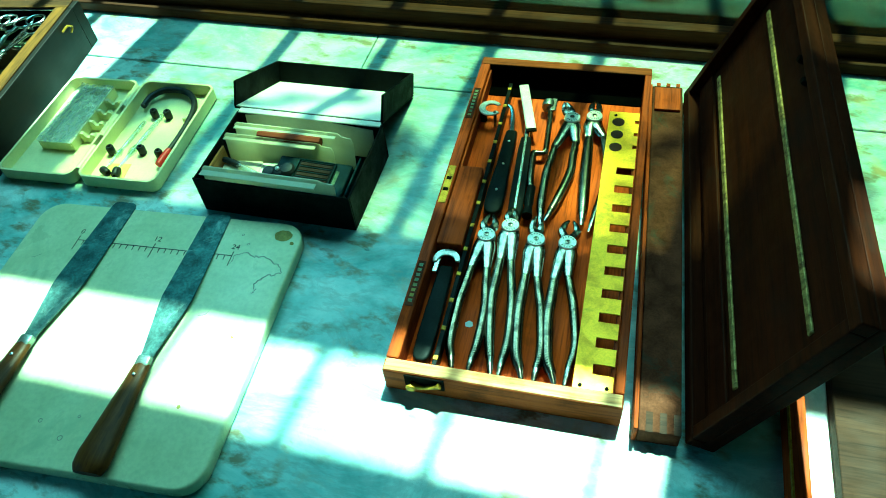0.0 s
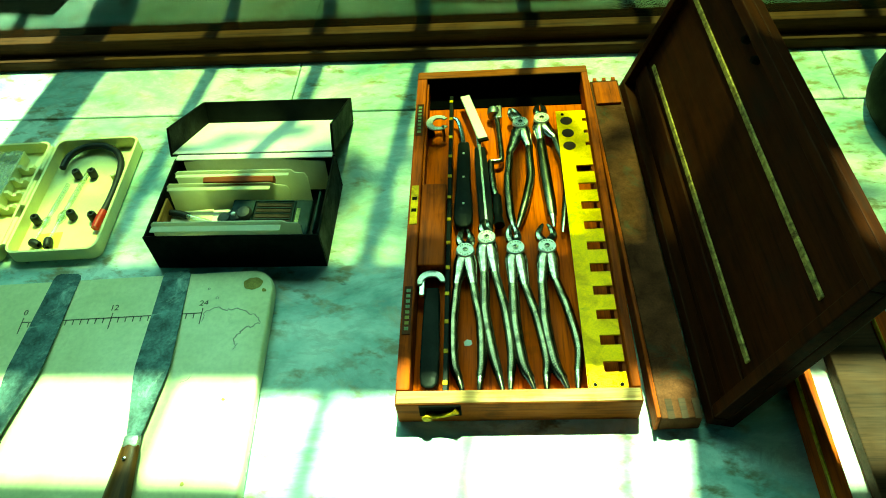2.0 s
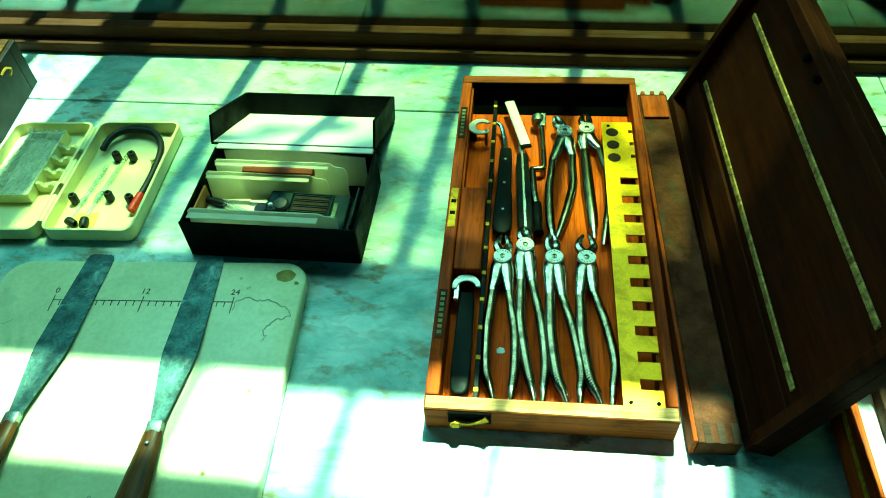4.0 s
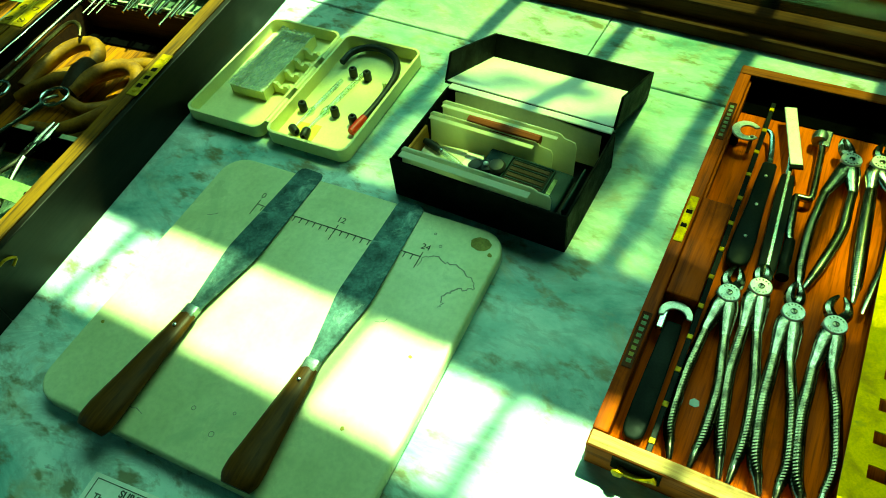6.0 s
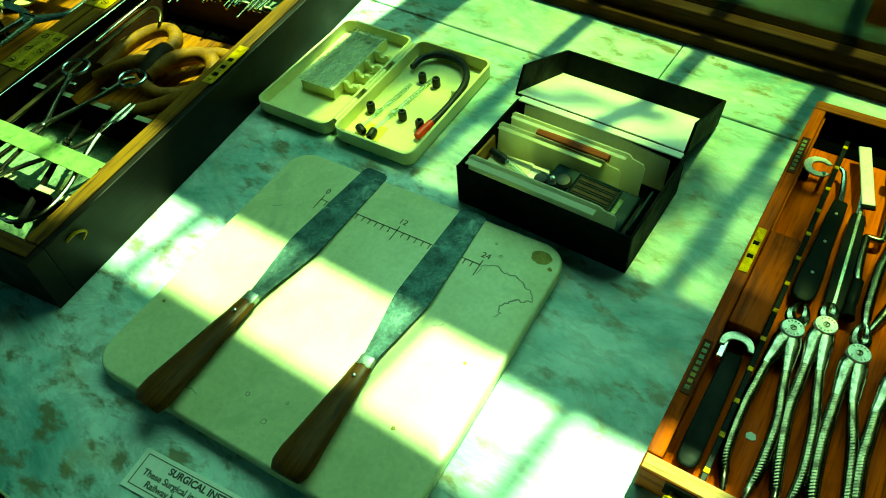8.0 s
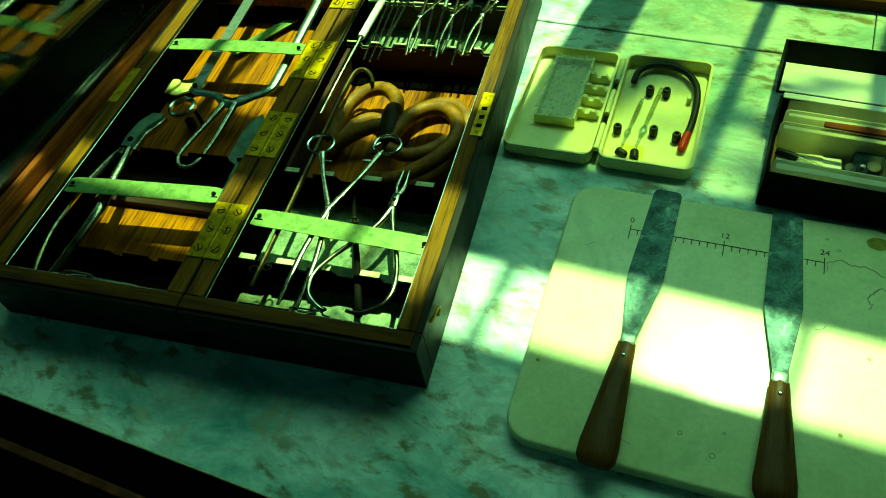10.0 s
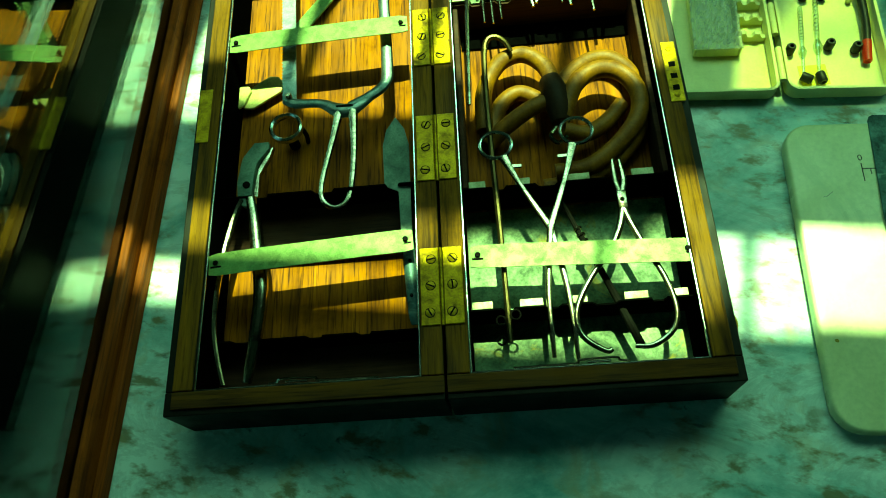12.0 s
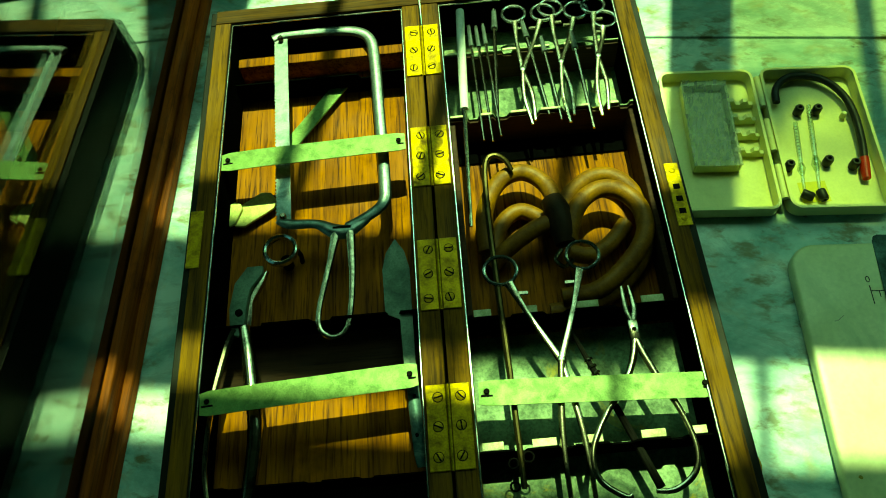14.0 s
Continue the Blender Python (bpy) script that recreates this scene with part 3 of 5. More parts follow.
for u0, u1, v, z1, notches in (
    (-0.1903, -0.0197, 0.189, 0.046, ((-0.155, 0.014), (-0.10, 0.02), (-0.04, 0.012))),
    (-0.1903, -0.0197, 0.061, 0.040, ((-0.165, 0.016), (-0.105, 0.014), (-0.065, 0.012))),
    (-0.1903, -0.0197, 0.455, 0.036, ((-0.145, 0.018), (-0.06, 0.016))),
    (0.0197, 0.1903, 0.176, 0.049, ((0.05, 0.012), (0.09, 0.02), (0.145, 0.014))),
    (0.0197, 0.1903, 0.070, 0.047, ((0.05, 0.010), (0.085, 0.012), (0.125, 0.022), (0.165, 0.012))),
):
    part("divider", ward(u0, u1, v, 0.0102, z1, notches), VOID, case, "near-black notched divider")
for u0, u1, v, z1, notches in (
    (0.0197, 0.1903, 0.378, 0.050, ((0.042, 0.012), (0.068, 0.016), (0.098, 0.012), (0.130, 0.012), (0.158, 0.016), (0.182, 0.010))),
    (0.0197, 0.1903, 0.455, 0.050, ((0.052, 0.012), (0.082, 0.012), (0.125, 0.016), (0.165, 0.016))),
):
    part("divider", ward(u0, u1, v, 0.0102, z1, notches, deep=0.005), LINER, case, "tinned notched divider")
    part("divider_backing", ward(u0, u1, v - 0.0022, 0.0102, z1 - 0.003, notches, deep=0.004, thick=0.0022), DARK_WOOD, case)
for v, z1, spots in ((0.0712, 0.047, ((0.030, 0.016), (0.068, 0.018), (0.105, 0.012), (0.148, 0.018), (0.180, 0.014))), (0.1772, 0.049, ((0.032, 0.014), (0.070, 0.012), (0.115, 0.020), (0.168, 0.018)))):
    for u, w in spots:
        part("folded_tab", block(u - w / 2, u + w / 2, v, v + 0.006, z1 - 0.0022, z1 - 0.0010, 0.0003, 1), TIN, case, "pale folded tin tab")
for u0, u1, v, z1 in ((0.0197, 0.1903, 0.3775, 0.050), (0.0197, 0.1903, 0.4545, 0.050)):
    for p, q in ((0.0203, 0.036), (0.049, 0.059), (0.077, 0.091), (0.105, 0.123), (0.137, 0.149), (0.167, 0.176)):
        part("tin_edge", block(p, q, v - 0.001, v + 0.0016, z1 - 0.0001, z1 + 0.0009, 0.0003, 1), TIN, case, "bright tin top edge")
for s in (-1, 1):
    pts = [(s * 0.050, 0.0205, 0.0560), (s * 0.094, 0.0208, 0.0560), (s * 0.097, 0.0222, 0.0575), (s * 0.100, 0.0228, 0.0580), (s * 0.124, 0.0232, 0.0582), (s * 0.127, 0.0212, 0.0566), (s * 0.134, 0.0208, 0.0560)]
    clasp = part("front_clasp", sweep(pts, 0.0009, 6, 3), STEEL_OLD, case, "bent steel wire clasp", smooth=True)
    part("clasp_tongue", block(min(s * 0.104, s * 0.121), max(s * 0.104, s * 0.121), 0.0206, 0.0222, 0.0555, 0.0572, 0.0003, 1), STEEL, clasp)
part("tray_bottom", block(0.0198, 0.1902, 0.0205, 0.172, 0.0103, 0.0135, 0.0004, 1), LINER, case, "stained tinned tray bottom")
part("tray_bottom", block(0.0198, 0.1902, 0.382, CL - 0.0205, 0.0103, 0.0135, 0.0004, 1), LINER, case, "stained tinned tray bottom")
# dark sheets over the oak floor paint the shade in the front bays
part("shaded_floor", block(-0.1902, -0.0198, 0.138, 0.1875, 0.0103, 0.018, 0.0006, 1), DARK_WOOD, case, "dark brown sheet for the bay floor's shade")
part("shaded_floor", block(-0.1902, -0.0198, 0.0205, 0.0595, 0.0103, 0.013, 0.0006, 1), DARK_WOOD, case, "dark brown sheet for the bay floor's shade")
part("floor_batten", block(-0.1902, -0.0198, 0.480, 0.4915, 0.0103, 0.034, 0.001), BED_WOOD, case)
# raised frame round the rubber tube's bay
part("bay_wall", block(0.0198, 0.0245, 0.180, 0.374, 0.0103, 0.044, 0.001), DARK_WOOD, case)
part("bay_wall", block(0.1855, 0.1902, 0.180, 0.374, 0.0103, 0.044, 0.001), DARK_WOOD, case)
# the divider's shadow on the bay floor, put in as a black sheet
part("bay_shadow", block(0.0250, 0.185, 0.350, 0.374, 0.0103, 0.0125, 0.0005, 1), VOID, case, "black sheet for the divider's shadow")


def strap(u0, u1, v0, v1, label="broad pale nickelled retaining strap"):
    """A bowed metal strap with a hooked slot at each end."""
    length = math.hypot(u1 - u0, v1 - v0)
    bm = bmesh.new()
    n, w = 24, 0.0098
    rows = []
    for i in range(n + 1):
        x = length * i / n
        z = 0.0015 * math.sin(math.pi * i / n) + 0.0004 * math.sin(9.0 * i / n)
        rows.append([bm.verts.new((x, s * w * (1 if 0 < i < n else 0.86), z + dz)) for s, dz in ((-1, 0), (1, 0), (1, 0.0009), (-1, 0.0009))])
    for a, b in zip(rows, rows[1:]):
        for j in range(4):
            bm.faces.new((a[j], a[(j + 1) % 4], b[(j + 1) % 4], b[j]))
    bm.faces.new(rows[0])
    bm.faces.new(rows[-1])
    st = part("strap", bm, STRAP_METAL, case, label, at=pose(u0, v0, 0.0545, 0, 0, math.degrees(math.atan2(v1 - v0, u1 - u0))))
    for x in (0.006, length - 0.006):
        part("slot", block(x - 0.0045, x + 0.0045, -0.0030, -0.0014, 0.0006, 0.0014), BLACK_METAL, st)
        part("catch", joined(lathe([(0.0014, 0.0), (0.0014, 0.0022), (0.0023, 0.0026), (0.0019, 0.0034)], 12)), BLACK_METAL, st, smooth=True, at=pose(x, 0.001, 0))
    return st


strap(-0.190, -0.022, 0.347, 0.352)
strap(-0.190, -0.022, 0.122, 0.131)
strap(0.023, 0.196, 0.112, 0.104)
lock = part("lock_plate", block(0.1985, 0.2105, 0.236, 0.298, CH, CH + 0.001, 0.0004, 1), BRASS, case, "brass lock plate with keyhole slots")
for v in (0.250, 0.262, 0.274):
    part("lock_slot", block(0.202, 0.2075, v - 0.0025, v + 0.0025, CH + 0.0008, CH + 0.0014), BLACK_METAL, lock)
for v in (0.243, 0.290):
    part("screw", lathe([(0.0026, CH + 0.0009), (0.0026, CH + 0.0014), (0.002, CH + 0.0017)], 12), BRASS, lock, smooth=True, at=pose(0.2045, v, 0))
part("lock_plate", block(-0.2110, -0.1995, 0.238, 0.294, CH, CH + 0.001, 0.0004, 1), BRASS, case, "tarnished brass lock plate")
for v in (0.045, 0.49):
    part("side_hook", sweep([(0.2140, v - 0.01, CH - 0.012), (0.2160, v, CH - 0.010), (0.2160, v + 0.008, CH - 0.016), (0.2160, v + 0.002, CH - 0.020)], 0.0013, 6), BRASS, case, smooth=True)

# ---- the mahogany box of tooth forceps ----
FORCEPS_BOX = pose(0.160, 0.318, 0, 0, 0, 1.5)
fbox = thing("forceps_box", "open red mahogany dental instrument box with brass rack", "instrument box", FORCEPS_BOX)
part("front_wall", block(0.0, 0.185, 0.0, 0.0125, 0, 0.028, 0.0016), MAHOGANY_X, fbox)
part("worn_rim", block(0.0012, 0.1838, 0.0012, 0.0114, 0.0279, 0.0284, 0.0002, 1), PALE_WOOD, fbox, "rim worn to pale bare wood")
part("back_wall", block(0.0, 0.185, 0.3995, 0.412, 0, 0.028, 0.0016), MAHOGANY_X, fbox)
part("side_wall", block(0.0, 0.0105, 0.0127, 0.3993, 0, 0.028, 0.0014), MAHOGANY, fbox)
part("side_wall", block(0.178, 0.185, 0.0127, 0.3993, 0, 0.028, 0.0012), MAHOGANY, fbox)
part("floor_board", block(0.0107, 0.1778, 0.0129, 0.3991, 0.0004, 0.0045), MAHOGANY_FLOOR, fbox, "stained orange mahogany floor")
part("inner_ledge", block(0.0107, 0.0125, 0.24, 0.3985, 0.0047, 0.022), MAHOGANY, fbox)
part("support_block", block(0.0110, 0.0345, 0.137, 0.238, 0.0047, 0.0255, 0.0015), MAHOGANY, fbox)
rack_wall = part("rack_strip", block(0.0352, 0.0392, 0.0135, 0.380, 0.0047, 0.0185, 0.0005, 1), BLACK_EBONITE, fbox, "black slotted strip with brass pieces")
for k in range(13):
    v = 0.024 + 0.0288 * k
    part("brass_rung", block(0.0352, 0.0392, v - 0.0021, v + 0.0021, 0.0182, 0.0192, 0.0003, 1), BRASS, rack_wall)


def comb_plate():
    """Brass plate whose far edge is cut into slots, with three holes at its head."""
    u0, u1, us = 0.1465, 0.1765, 0.1600
    pts = [(u0, 0.014), (u1, 0.014)]
    for k in range(10):
        v = 0.0300 + 0.0246 * k
        pts += [(u1, v - 0.001), (us, v - 0.001), (us, v + 0.0085), (u1, v + 0.0085)]
    for k in range(3):
        v = 0.288 + 0.0185 * k
        pts += [(u1, v), (u1 - 0.004, v), (u1 - 0.004, v + 0.005), (u1, v + 0.005)]
    pts += [(u1, 0.342), (u0, 0.342)]
    return prism(pts, 0.0205, 0.0220)


# near-black sheets paint the deep shade at the foot of the back wall
part("well_shade", block(0.0108, 0.1776, 0.374, 0.3978, 0.0046, 0.0056), VOID, fbox, "near-black sheet for the well's deep shade")
part("well_shade", block(0.0108, 0.1776, 0.3980, 0.3993, 0.0047, 0.0272), VOID, fbox)
comb = part("brass_rack_plate", comb_plate(), BRASS_BRIGHT, fbox, "bright brass slotted rack plate")
part("rack_support", block(0.1485, 0.1520, 0.016, 0.340, 0.0047, 0.0204), MAHOGANY, fbox)
part("rack_support", block(0.1745, 0.1775, 0.016, 0.340, 0.0047, 0.0200), MAHOGANY, fbox)
for k in range(3):
    part("rack_hole", lathe([(0.0062, 0.0219), (0.0062, 0.0223), (0.0060, 0.0224)], 18), DARK_WOOD, comb, smooth=True, at=pose(0.1563, 0.288 + 0.0190 * k, 0))
for u, v in ((0.153, 0.336), (0.152, 0.018), (0.172, 0.018)):
    part("rack_screw", lathe([(0.0016, 0.022), (0.0016, 0.0227), (0.001, 0.0229)], 10), BLACK_METAL, comb, at=pose(u, v, 0))
for v0, v1, m in ((0.183, 0.233, BRASS), (0.063, 0.112, FLAP_WOOD), (0.305, 0.355, FLAP_WOOD)):
    pl = part("rim_plate", block(0.0018, 0.0088, v0, v1, 0.0279, 0.0287, 0.0003, 1), m, fbox, "inlaid plate on the rim")
    if m is not BRASS:
        for k in range(8):
            part("engraved_bar", block(0.0036, 0.0070, v0 + 0.004 + 0.0055 * k, v0 + 0.0072 + 0.0055 * k, 0.0286, 0.0289), LINER, pl)
        continue
    for q in (0.35, 0.65):
        part("plate_slot", block(0.0030, 0.0076, v0 + (v1 - v0) * q - 0.002, v0 + (v1 - v0) * q + 0.002, 0.0285, 0.0290), BLACK_METAL, pl)
hook = part("latch_plate", block(0.018, 0.050, -0.0012, 0.0002, 0.012, 0.0265, 0.0004, 1), BLACK_METAL, fbox, "dark metal latch plate")
part("latch_hook", sweep([(0.023, -0.0028, 0.017), (0.033, -0.0034, 0.0165), (0.043, -0.0034, 0.020), (0.047, -0.003, 0.0225)], [0.0032, 0.0017, 0.0017, 0.0026], 8), BRASS, hook, "brass latch hook", smooth=True)
part("latch_screw", lathe([(0.0040, 0), (0.0040, 0.001), (0.003, 0.0018)], 14), BRASS, hook, smooth=True, at=pose(0.024, -0.0052, 0.017, 90))

flap = thing("hinge_flap", "mould-spotted wooden flap lying beside the forceps box", "box flap", pose(0.3575, 0.314, 0, 0, 0, 2.9))
part("board", block(0.0, 0.0305, 0.0, 0.404, 0.0, 0.0185, 0.0012), FLAP_WOOD, flap)
part("edge_strip", block(-0.0036, -0.0004, 0.0, 0.404, 0.0, 0.0205, 0.0008), MAHOGANY, flap)
part("back_block", block(0.002, 0.028, 0.362, 0.398, 0.0186, 0.0215, 0.001), MAHOGANY, flap)
for u in (0.004, 0.014, 0.024):
    part("joint_tooth", block(u, u + 0.004, 0.4042, 0.409, 0.002, 0.0185), MAHOGANY, flap)
    part("joint_notch", block(u + 0.001, u + 0.006, -0.0004, 0.016, 0.0182, 0.0189), DARK_WOOD, flap)

lid = thing("box_lid", "dark red wooden box lid standing open, with flaking brass strips", "box lid", pose(0.3915, 0.315, 0.009, 0, 0, 3.1) @ pose(0, 0, 0, 0, -69.0, 0))
LW, LL, LD = 0.180, 0.406, 0.023    # up the lid, along it, its depth
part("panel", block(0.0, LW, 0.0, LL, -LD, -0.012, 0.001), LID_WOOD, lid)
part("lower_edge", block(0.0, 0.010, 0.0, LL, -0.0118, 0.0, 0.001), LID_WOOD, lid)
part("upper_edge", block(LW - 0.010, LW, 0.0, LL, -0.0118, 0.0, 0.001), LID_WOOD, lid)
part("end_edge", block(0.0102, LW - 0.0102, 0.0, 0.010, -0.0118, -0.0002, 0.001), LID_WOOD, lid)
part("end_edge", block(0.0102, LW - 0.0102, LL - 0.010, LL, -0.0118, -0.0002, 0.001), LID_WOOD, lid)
for a in (0.046, 0.126):
    part("brass_strip", block(a, a + 0.005, 0.026, LL - 0.024, -0.0118, -0.0098, 0.0006, 1), BRASS_STRIP, lid, "flaking brass strip")
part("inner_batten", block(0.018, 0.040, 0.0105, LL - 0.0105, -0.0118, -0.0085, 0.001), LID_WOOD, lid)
for v in (0.24, 0.268):
    part("lid_stud", lathe([(0.0035, -0.012), (0.0035, -0.008), (0.0025, -0.006)], 12), BLACK_METAL, lid, smooth=True, at=pose(0.160, v, 0))

# ---- the pill tile and its spatulas ----
TILE_AT = pose(-0.094, 0.317, 0, 0, 0, 3.6)
tile = thing("ointment_tile", "cream glazed pill tile with a printed scale, stained and chipped", "pharmacy tile", TILE_AT)
part("slab", prism(round_rect(-0.140, 0.140, -0.129, 0.138, 0.023, 8), 0.0, 0.013, 0.0028, 3), TILE, tile, smooth=True)


def on_tile(x, y):
    p = TILE_AT.inverted() @ Vector((x, y, 0))
    return p.x, p.y


tx, ty = on_tile(-0.181, 0.406)
ex, ey = on_tile(-0.0197, 0.4115)
ZT = 0.0131
part("scale_line", moved(block(0, ex - tx, -0.0004, 0.0004, ZT, ZT + 0.0002), Matrix.Translation((tx, (ty + ey) / 2, 0))), INK, tile, "printed black scale line")
for k in range(25):
    x = tx + (ex - tx) * k / 24
    up, down = (0.0050, 0.0120) if k % 12 == 0 else (0.0, 0.0055)
    part("scale_tick", block(x - 0.0004, x + 0.0004, (ty + ey) / 2 - down, (ty + ey) / 2 + up, ZT, ZT + 0.0002), INK, tile)
for k, word in ((0, "0"), (12, "12"), (24, "24")):
    lettering(word, 0.0082, INK, tile, pose(tx + (ex - tx) * k / 24, (ty + ey) / 2 + 0.008, ZT), "numeral")
sx, sy = on_tile(0.019, 0.446)
part("corner_stain", prism([(sx + 0.0088 * math.cos(a / 3) * (1 + 0.05 * math.sin(a * 1.7)), sy + 0.0068 * math.sin(a / 3) * (1 + 0.05 * math.sin(a * 2.3))) for a in range(19)], ZT - 0.0002, ZT + 0.0001), TILE_STAIN, tile, "round brown stain")
rnd = random.Random(5)
wander = [(-0.018, 0.404), (-0.017, 0.416), (-0.008, 0.420), (0.002, 0.417), (0.011, 0.418), (0.021, 0.414), (0.029, 0.412), (0.034, 0.405), (0.030, 0.400), (0.022, 0.398), (0.019, 0.392), (0.015, 0.386), (0.019, 0.381), (0.016, 0.376)]
trail = []
for (ax, ay), (bx, by) in zip(wander, wander[1:]):
    for k in range(4):
        q = k / 4
        px, py = on_tile(ax + (bx - ax) * q + rnd.uniform(-0.0012, 0.0012), ay + (by - ay) * q + rnd.uniform(-0.0012, 0.0012))
        trail.append((px, py, ZT))
part("crack", sweep(trail, [0.0003, 0.0006, 0.0004, 0.0007, 0.0003], 4, 1, flat=0.3), FAINT, tile, "fine jagged wandering crack")
for x, y, n, head in ((-0.215, 0.375, 4, 0.1), (-0.145, 0.205, 5, 0.4), (-0.020, 0.345, 4, 0.7)):
    px, py, pts = *on_tile(x, y), []
    for k in range(n):
        pts.append((px, py, ZT))
        head += rnd.uniform(-0.7, 0.7)
        px, py = px + 0.0034 * math.cos(head), py + 0.0034 * math.sin(head)
    part("scratch", sweep(pts, 0.0003, 4, 1, flat=0.3), FAINT, tile, "faint scratch")
for x, y, r in ((0.0305, 0.4385, 0.0022), (-0.218, 0.250, 0.0018), (0.020, 0.330, 0.0016), (0.006, 0.260, 0.0018)):
    px, py = on_tile(x, y)
    part("chip", prism([(px + r * math.cos(a / 1.6) * rnd.uniform(0.6, 1.1), py + r * math.sin(a / 1.6) * rnd.uniform(0.6, 1.1)) for a in range(10)], ZT - 0.0003, ZT + 0.00008), TILE_STAIN, tile, "small brown chip")
for x, y, r in ((-0.010, 0.43, 0.0012), (-0.02, 0.44, 0.001), (-0.075, 0.215, 0.002), (-0.10, 0.225, 0.0016), (-0.07, 0.235, 0.0011)):
    px, py = on_tile(x, y)
    part("bubble_mark", sweep(circle(px, py, ZT, r, 14), 0.0003, 4, 1, True, 0.5), FAINT, tile)


def spatula(tip, neck, end, label, w=0.018, tilt=0.0):
    """A compounding spatula: a flat steel blade with a square tip, a bolster and a swelling wooden handle."""
    a, n, e = (Vector((*p, 0)) for p in (tip, neck, end))
    turn = math.degrees(math.atan2((a - e).y, (a - e).x)) - 90
    s = thing("spatula", label, "spatula", pose(*e[:2], 0.0135, 0, 0, turn), "spatulas on the pill tile")
    lb, lh = (a - n).length, (n - e).length
    half = [(0.26 * w, lb), (0.37 * w, lb - 0.0016), (0.425 * w, lb - 0.006), (0.45 * w, lb * 0.75), (0.5 * w, lb * 0.40), (0.47 * w, lb * 0.34), (0.27 * w, lb * 0.12), (0.20 * w, lb * 0.04), (0.19 * w, 0.0)]
    out = [(-x, lh + y) for x, y in half] + [(x, lh + y) for x, y in reversed(half)]
    blade = part("blade", moved(prism(out, 0.0, 0.0011), Matrix.Translation((0, lh, 0.0040)) @ Matrix.Rotation(radians(-1.7), 4, "X") @ Matrix.Translation((0, -lh, 0))), STEEL_RUST, s, "tarnished spotted steel blade")
    part("bolster", block(-0.0058, 0.0058, lh - 0.006, lh + 0.004, 0.0012, 0.0085, 0.0014), STEEL_DULL, s, smooth=True)
    part("handle", sweep([(0, lh - 0.004, 0.0052), (0, lh * 0.8, 0.0056), (0, lh * 0.45, 0.0068), (0, lh * 0.16, 0.0078), (0, 0.006, 0.0076), (0, 0.0, 0.0070)], [0.0070, 0.0084, 0.0118, 0.0148, 0.0146, 0.0112], 14, 5, flat=0.48), HANDLE_WOOD, s, "polished dark wooden handle", smooth=True)
    for q in (0.84,):
        part("rivet", lathe([(0.0016, 0.0), (0.0016, 0.0103), (0.001, 0.0107)], 10), STEEL, s, smooth=True, at=pose(0, lh * q, 0.0005))
    return s


spatula((-0.158, 0.458), (-0.155, 0.288), (-0.152, 0.1765), "flexible spotted steel spatula with long dark wooden handle", 0.0300)
spatula((-0.0545, 0.461), (-0.040, 0.2905), (-0.0315, 0.1915), "flexible steel spatula with riveted brown wooden handle", 0.0295)

# ---- the black box ----
BLACK = pose(-0.001, 0.4750, 0, 0, 0, 0.2)
bbox = thing("test_box", "open black leatherette test kit box lined with white paper", "kit box", BLACK)
part("front_wall", block(-0.081, 0.081, 0.0, 0.0022, 0, 0.044, 0.0006, 1), BLACK_BOX, bbox)
part("back_wall", block(-0.081, 0.081, 0.1048, 0.107, 0, 0.042, 0.0006, 1), BLACK_BOX, bbox)
for s in (-1, 1):
    part("side_wall", block(min(s * 0.0788, s * 0.081), max(s * 0.0788, s * 0.081), 0.0024, 0.1046, 0, 0.043, 0.0006, 1), BLACK_BOX, bbox)
part("hinge_lining", block(-0.0785, 0.0785, 0.1020, 0.1130, 0.0424, 0.0440, 0.0004, 1), PAPER, bbox, "white paper hinge strip")
part("box_bottom", block(-0.0786, 0.0786, 0.0024, 0.1046, 0.0004, 0.003), BLACK_BOX, bbox)
blid = part("lid", block(-0.083, 0.083, 0.0, 0.106, -0.0022, 0.0, 0.0006, 1), BLACK_BOX, bbox, "black lid folded back, white paper inside", at=pose(-0.003, 0.109, 0.0445, -23.0))
part("lid_lining", block(-0.0805, 0.0805, 0.0006, 0.1032, 0.0002, 0.0010), PAPER, blid, "white paper lining")
part("lid_rim", block(-0.083, 0.083, 0.1035, 0.106, 0.0002, 0.0245, 0.0006, 1), BLACK_BOX, blid)
for s in (-1, 1):
    rim = prism([(0.0, 0.0), (0.1033, 0.0), (0.1033, 0.0245), (0.004, 0.026)], -0.0012, 0.0012)
    part("lid_rim", moved(rim, Matrix.Translation((s * 0.0818, 0, 0.0002)) @ Matrix.Rotation(radians(90), 4, "Z") @ Matrix.Rotation(radians(90), 4, "X")), BLACK_BOX, blid)

# ---- the ivory plastic case ----
IVORY = pose(-0.241, 0.562, 0, 0, 0, 3.0)
ivory = thing("pipette_case", "open ivory plastic pipette case in two shallow trays", "pipette case", IVORY)


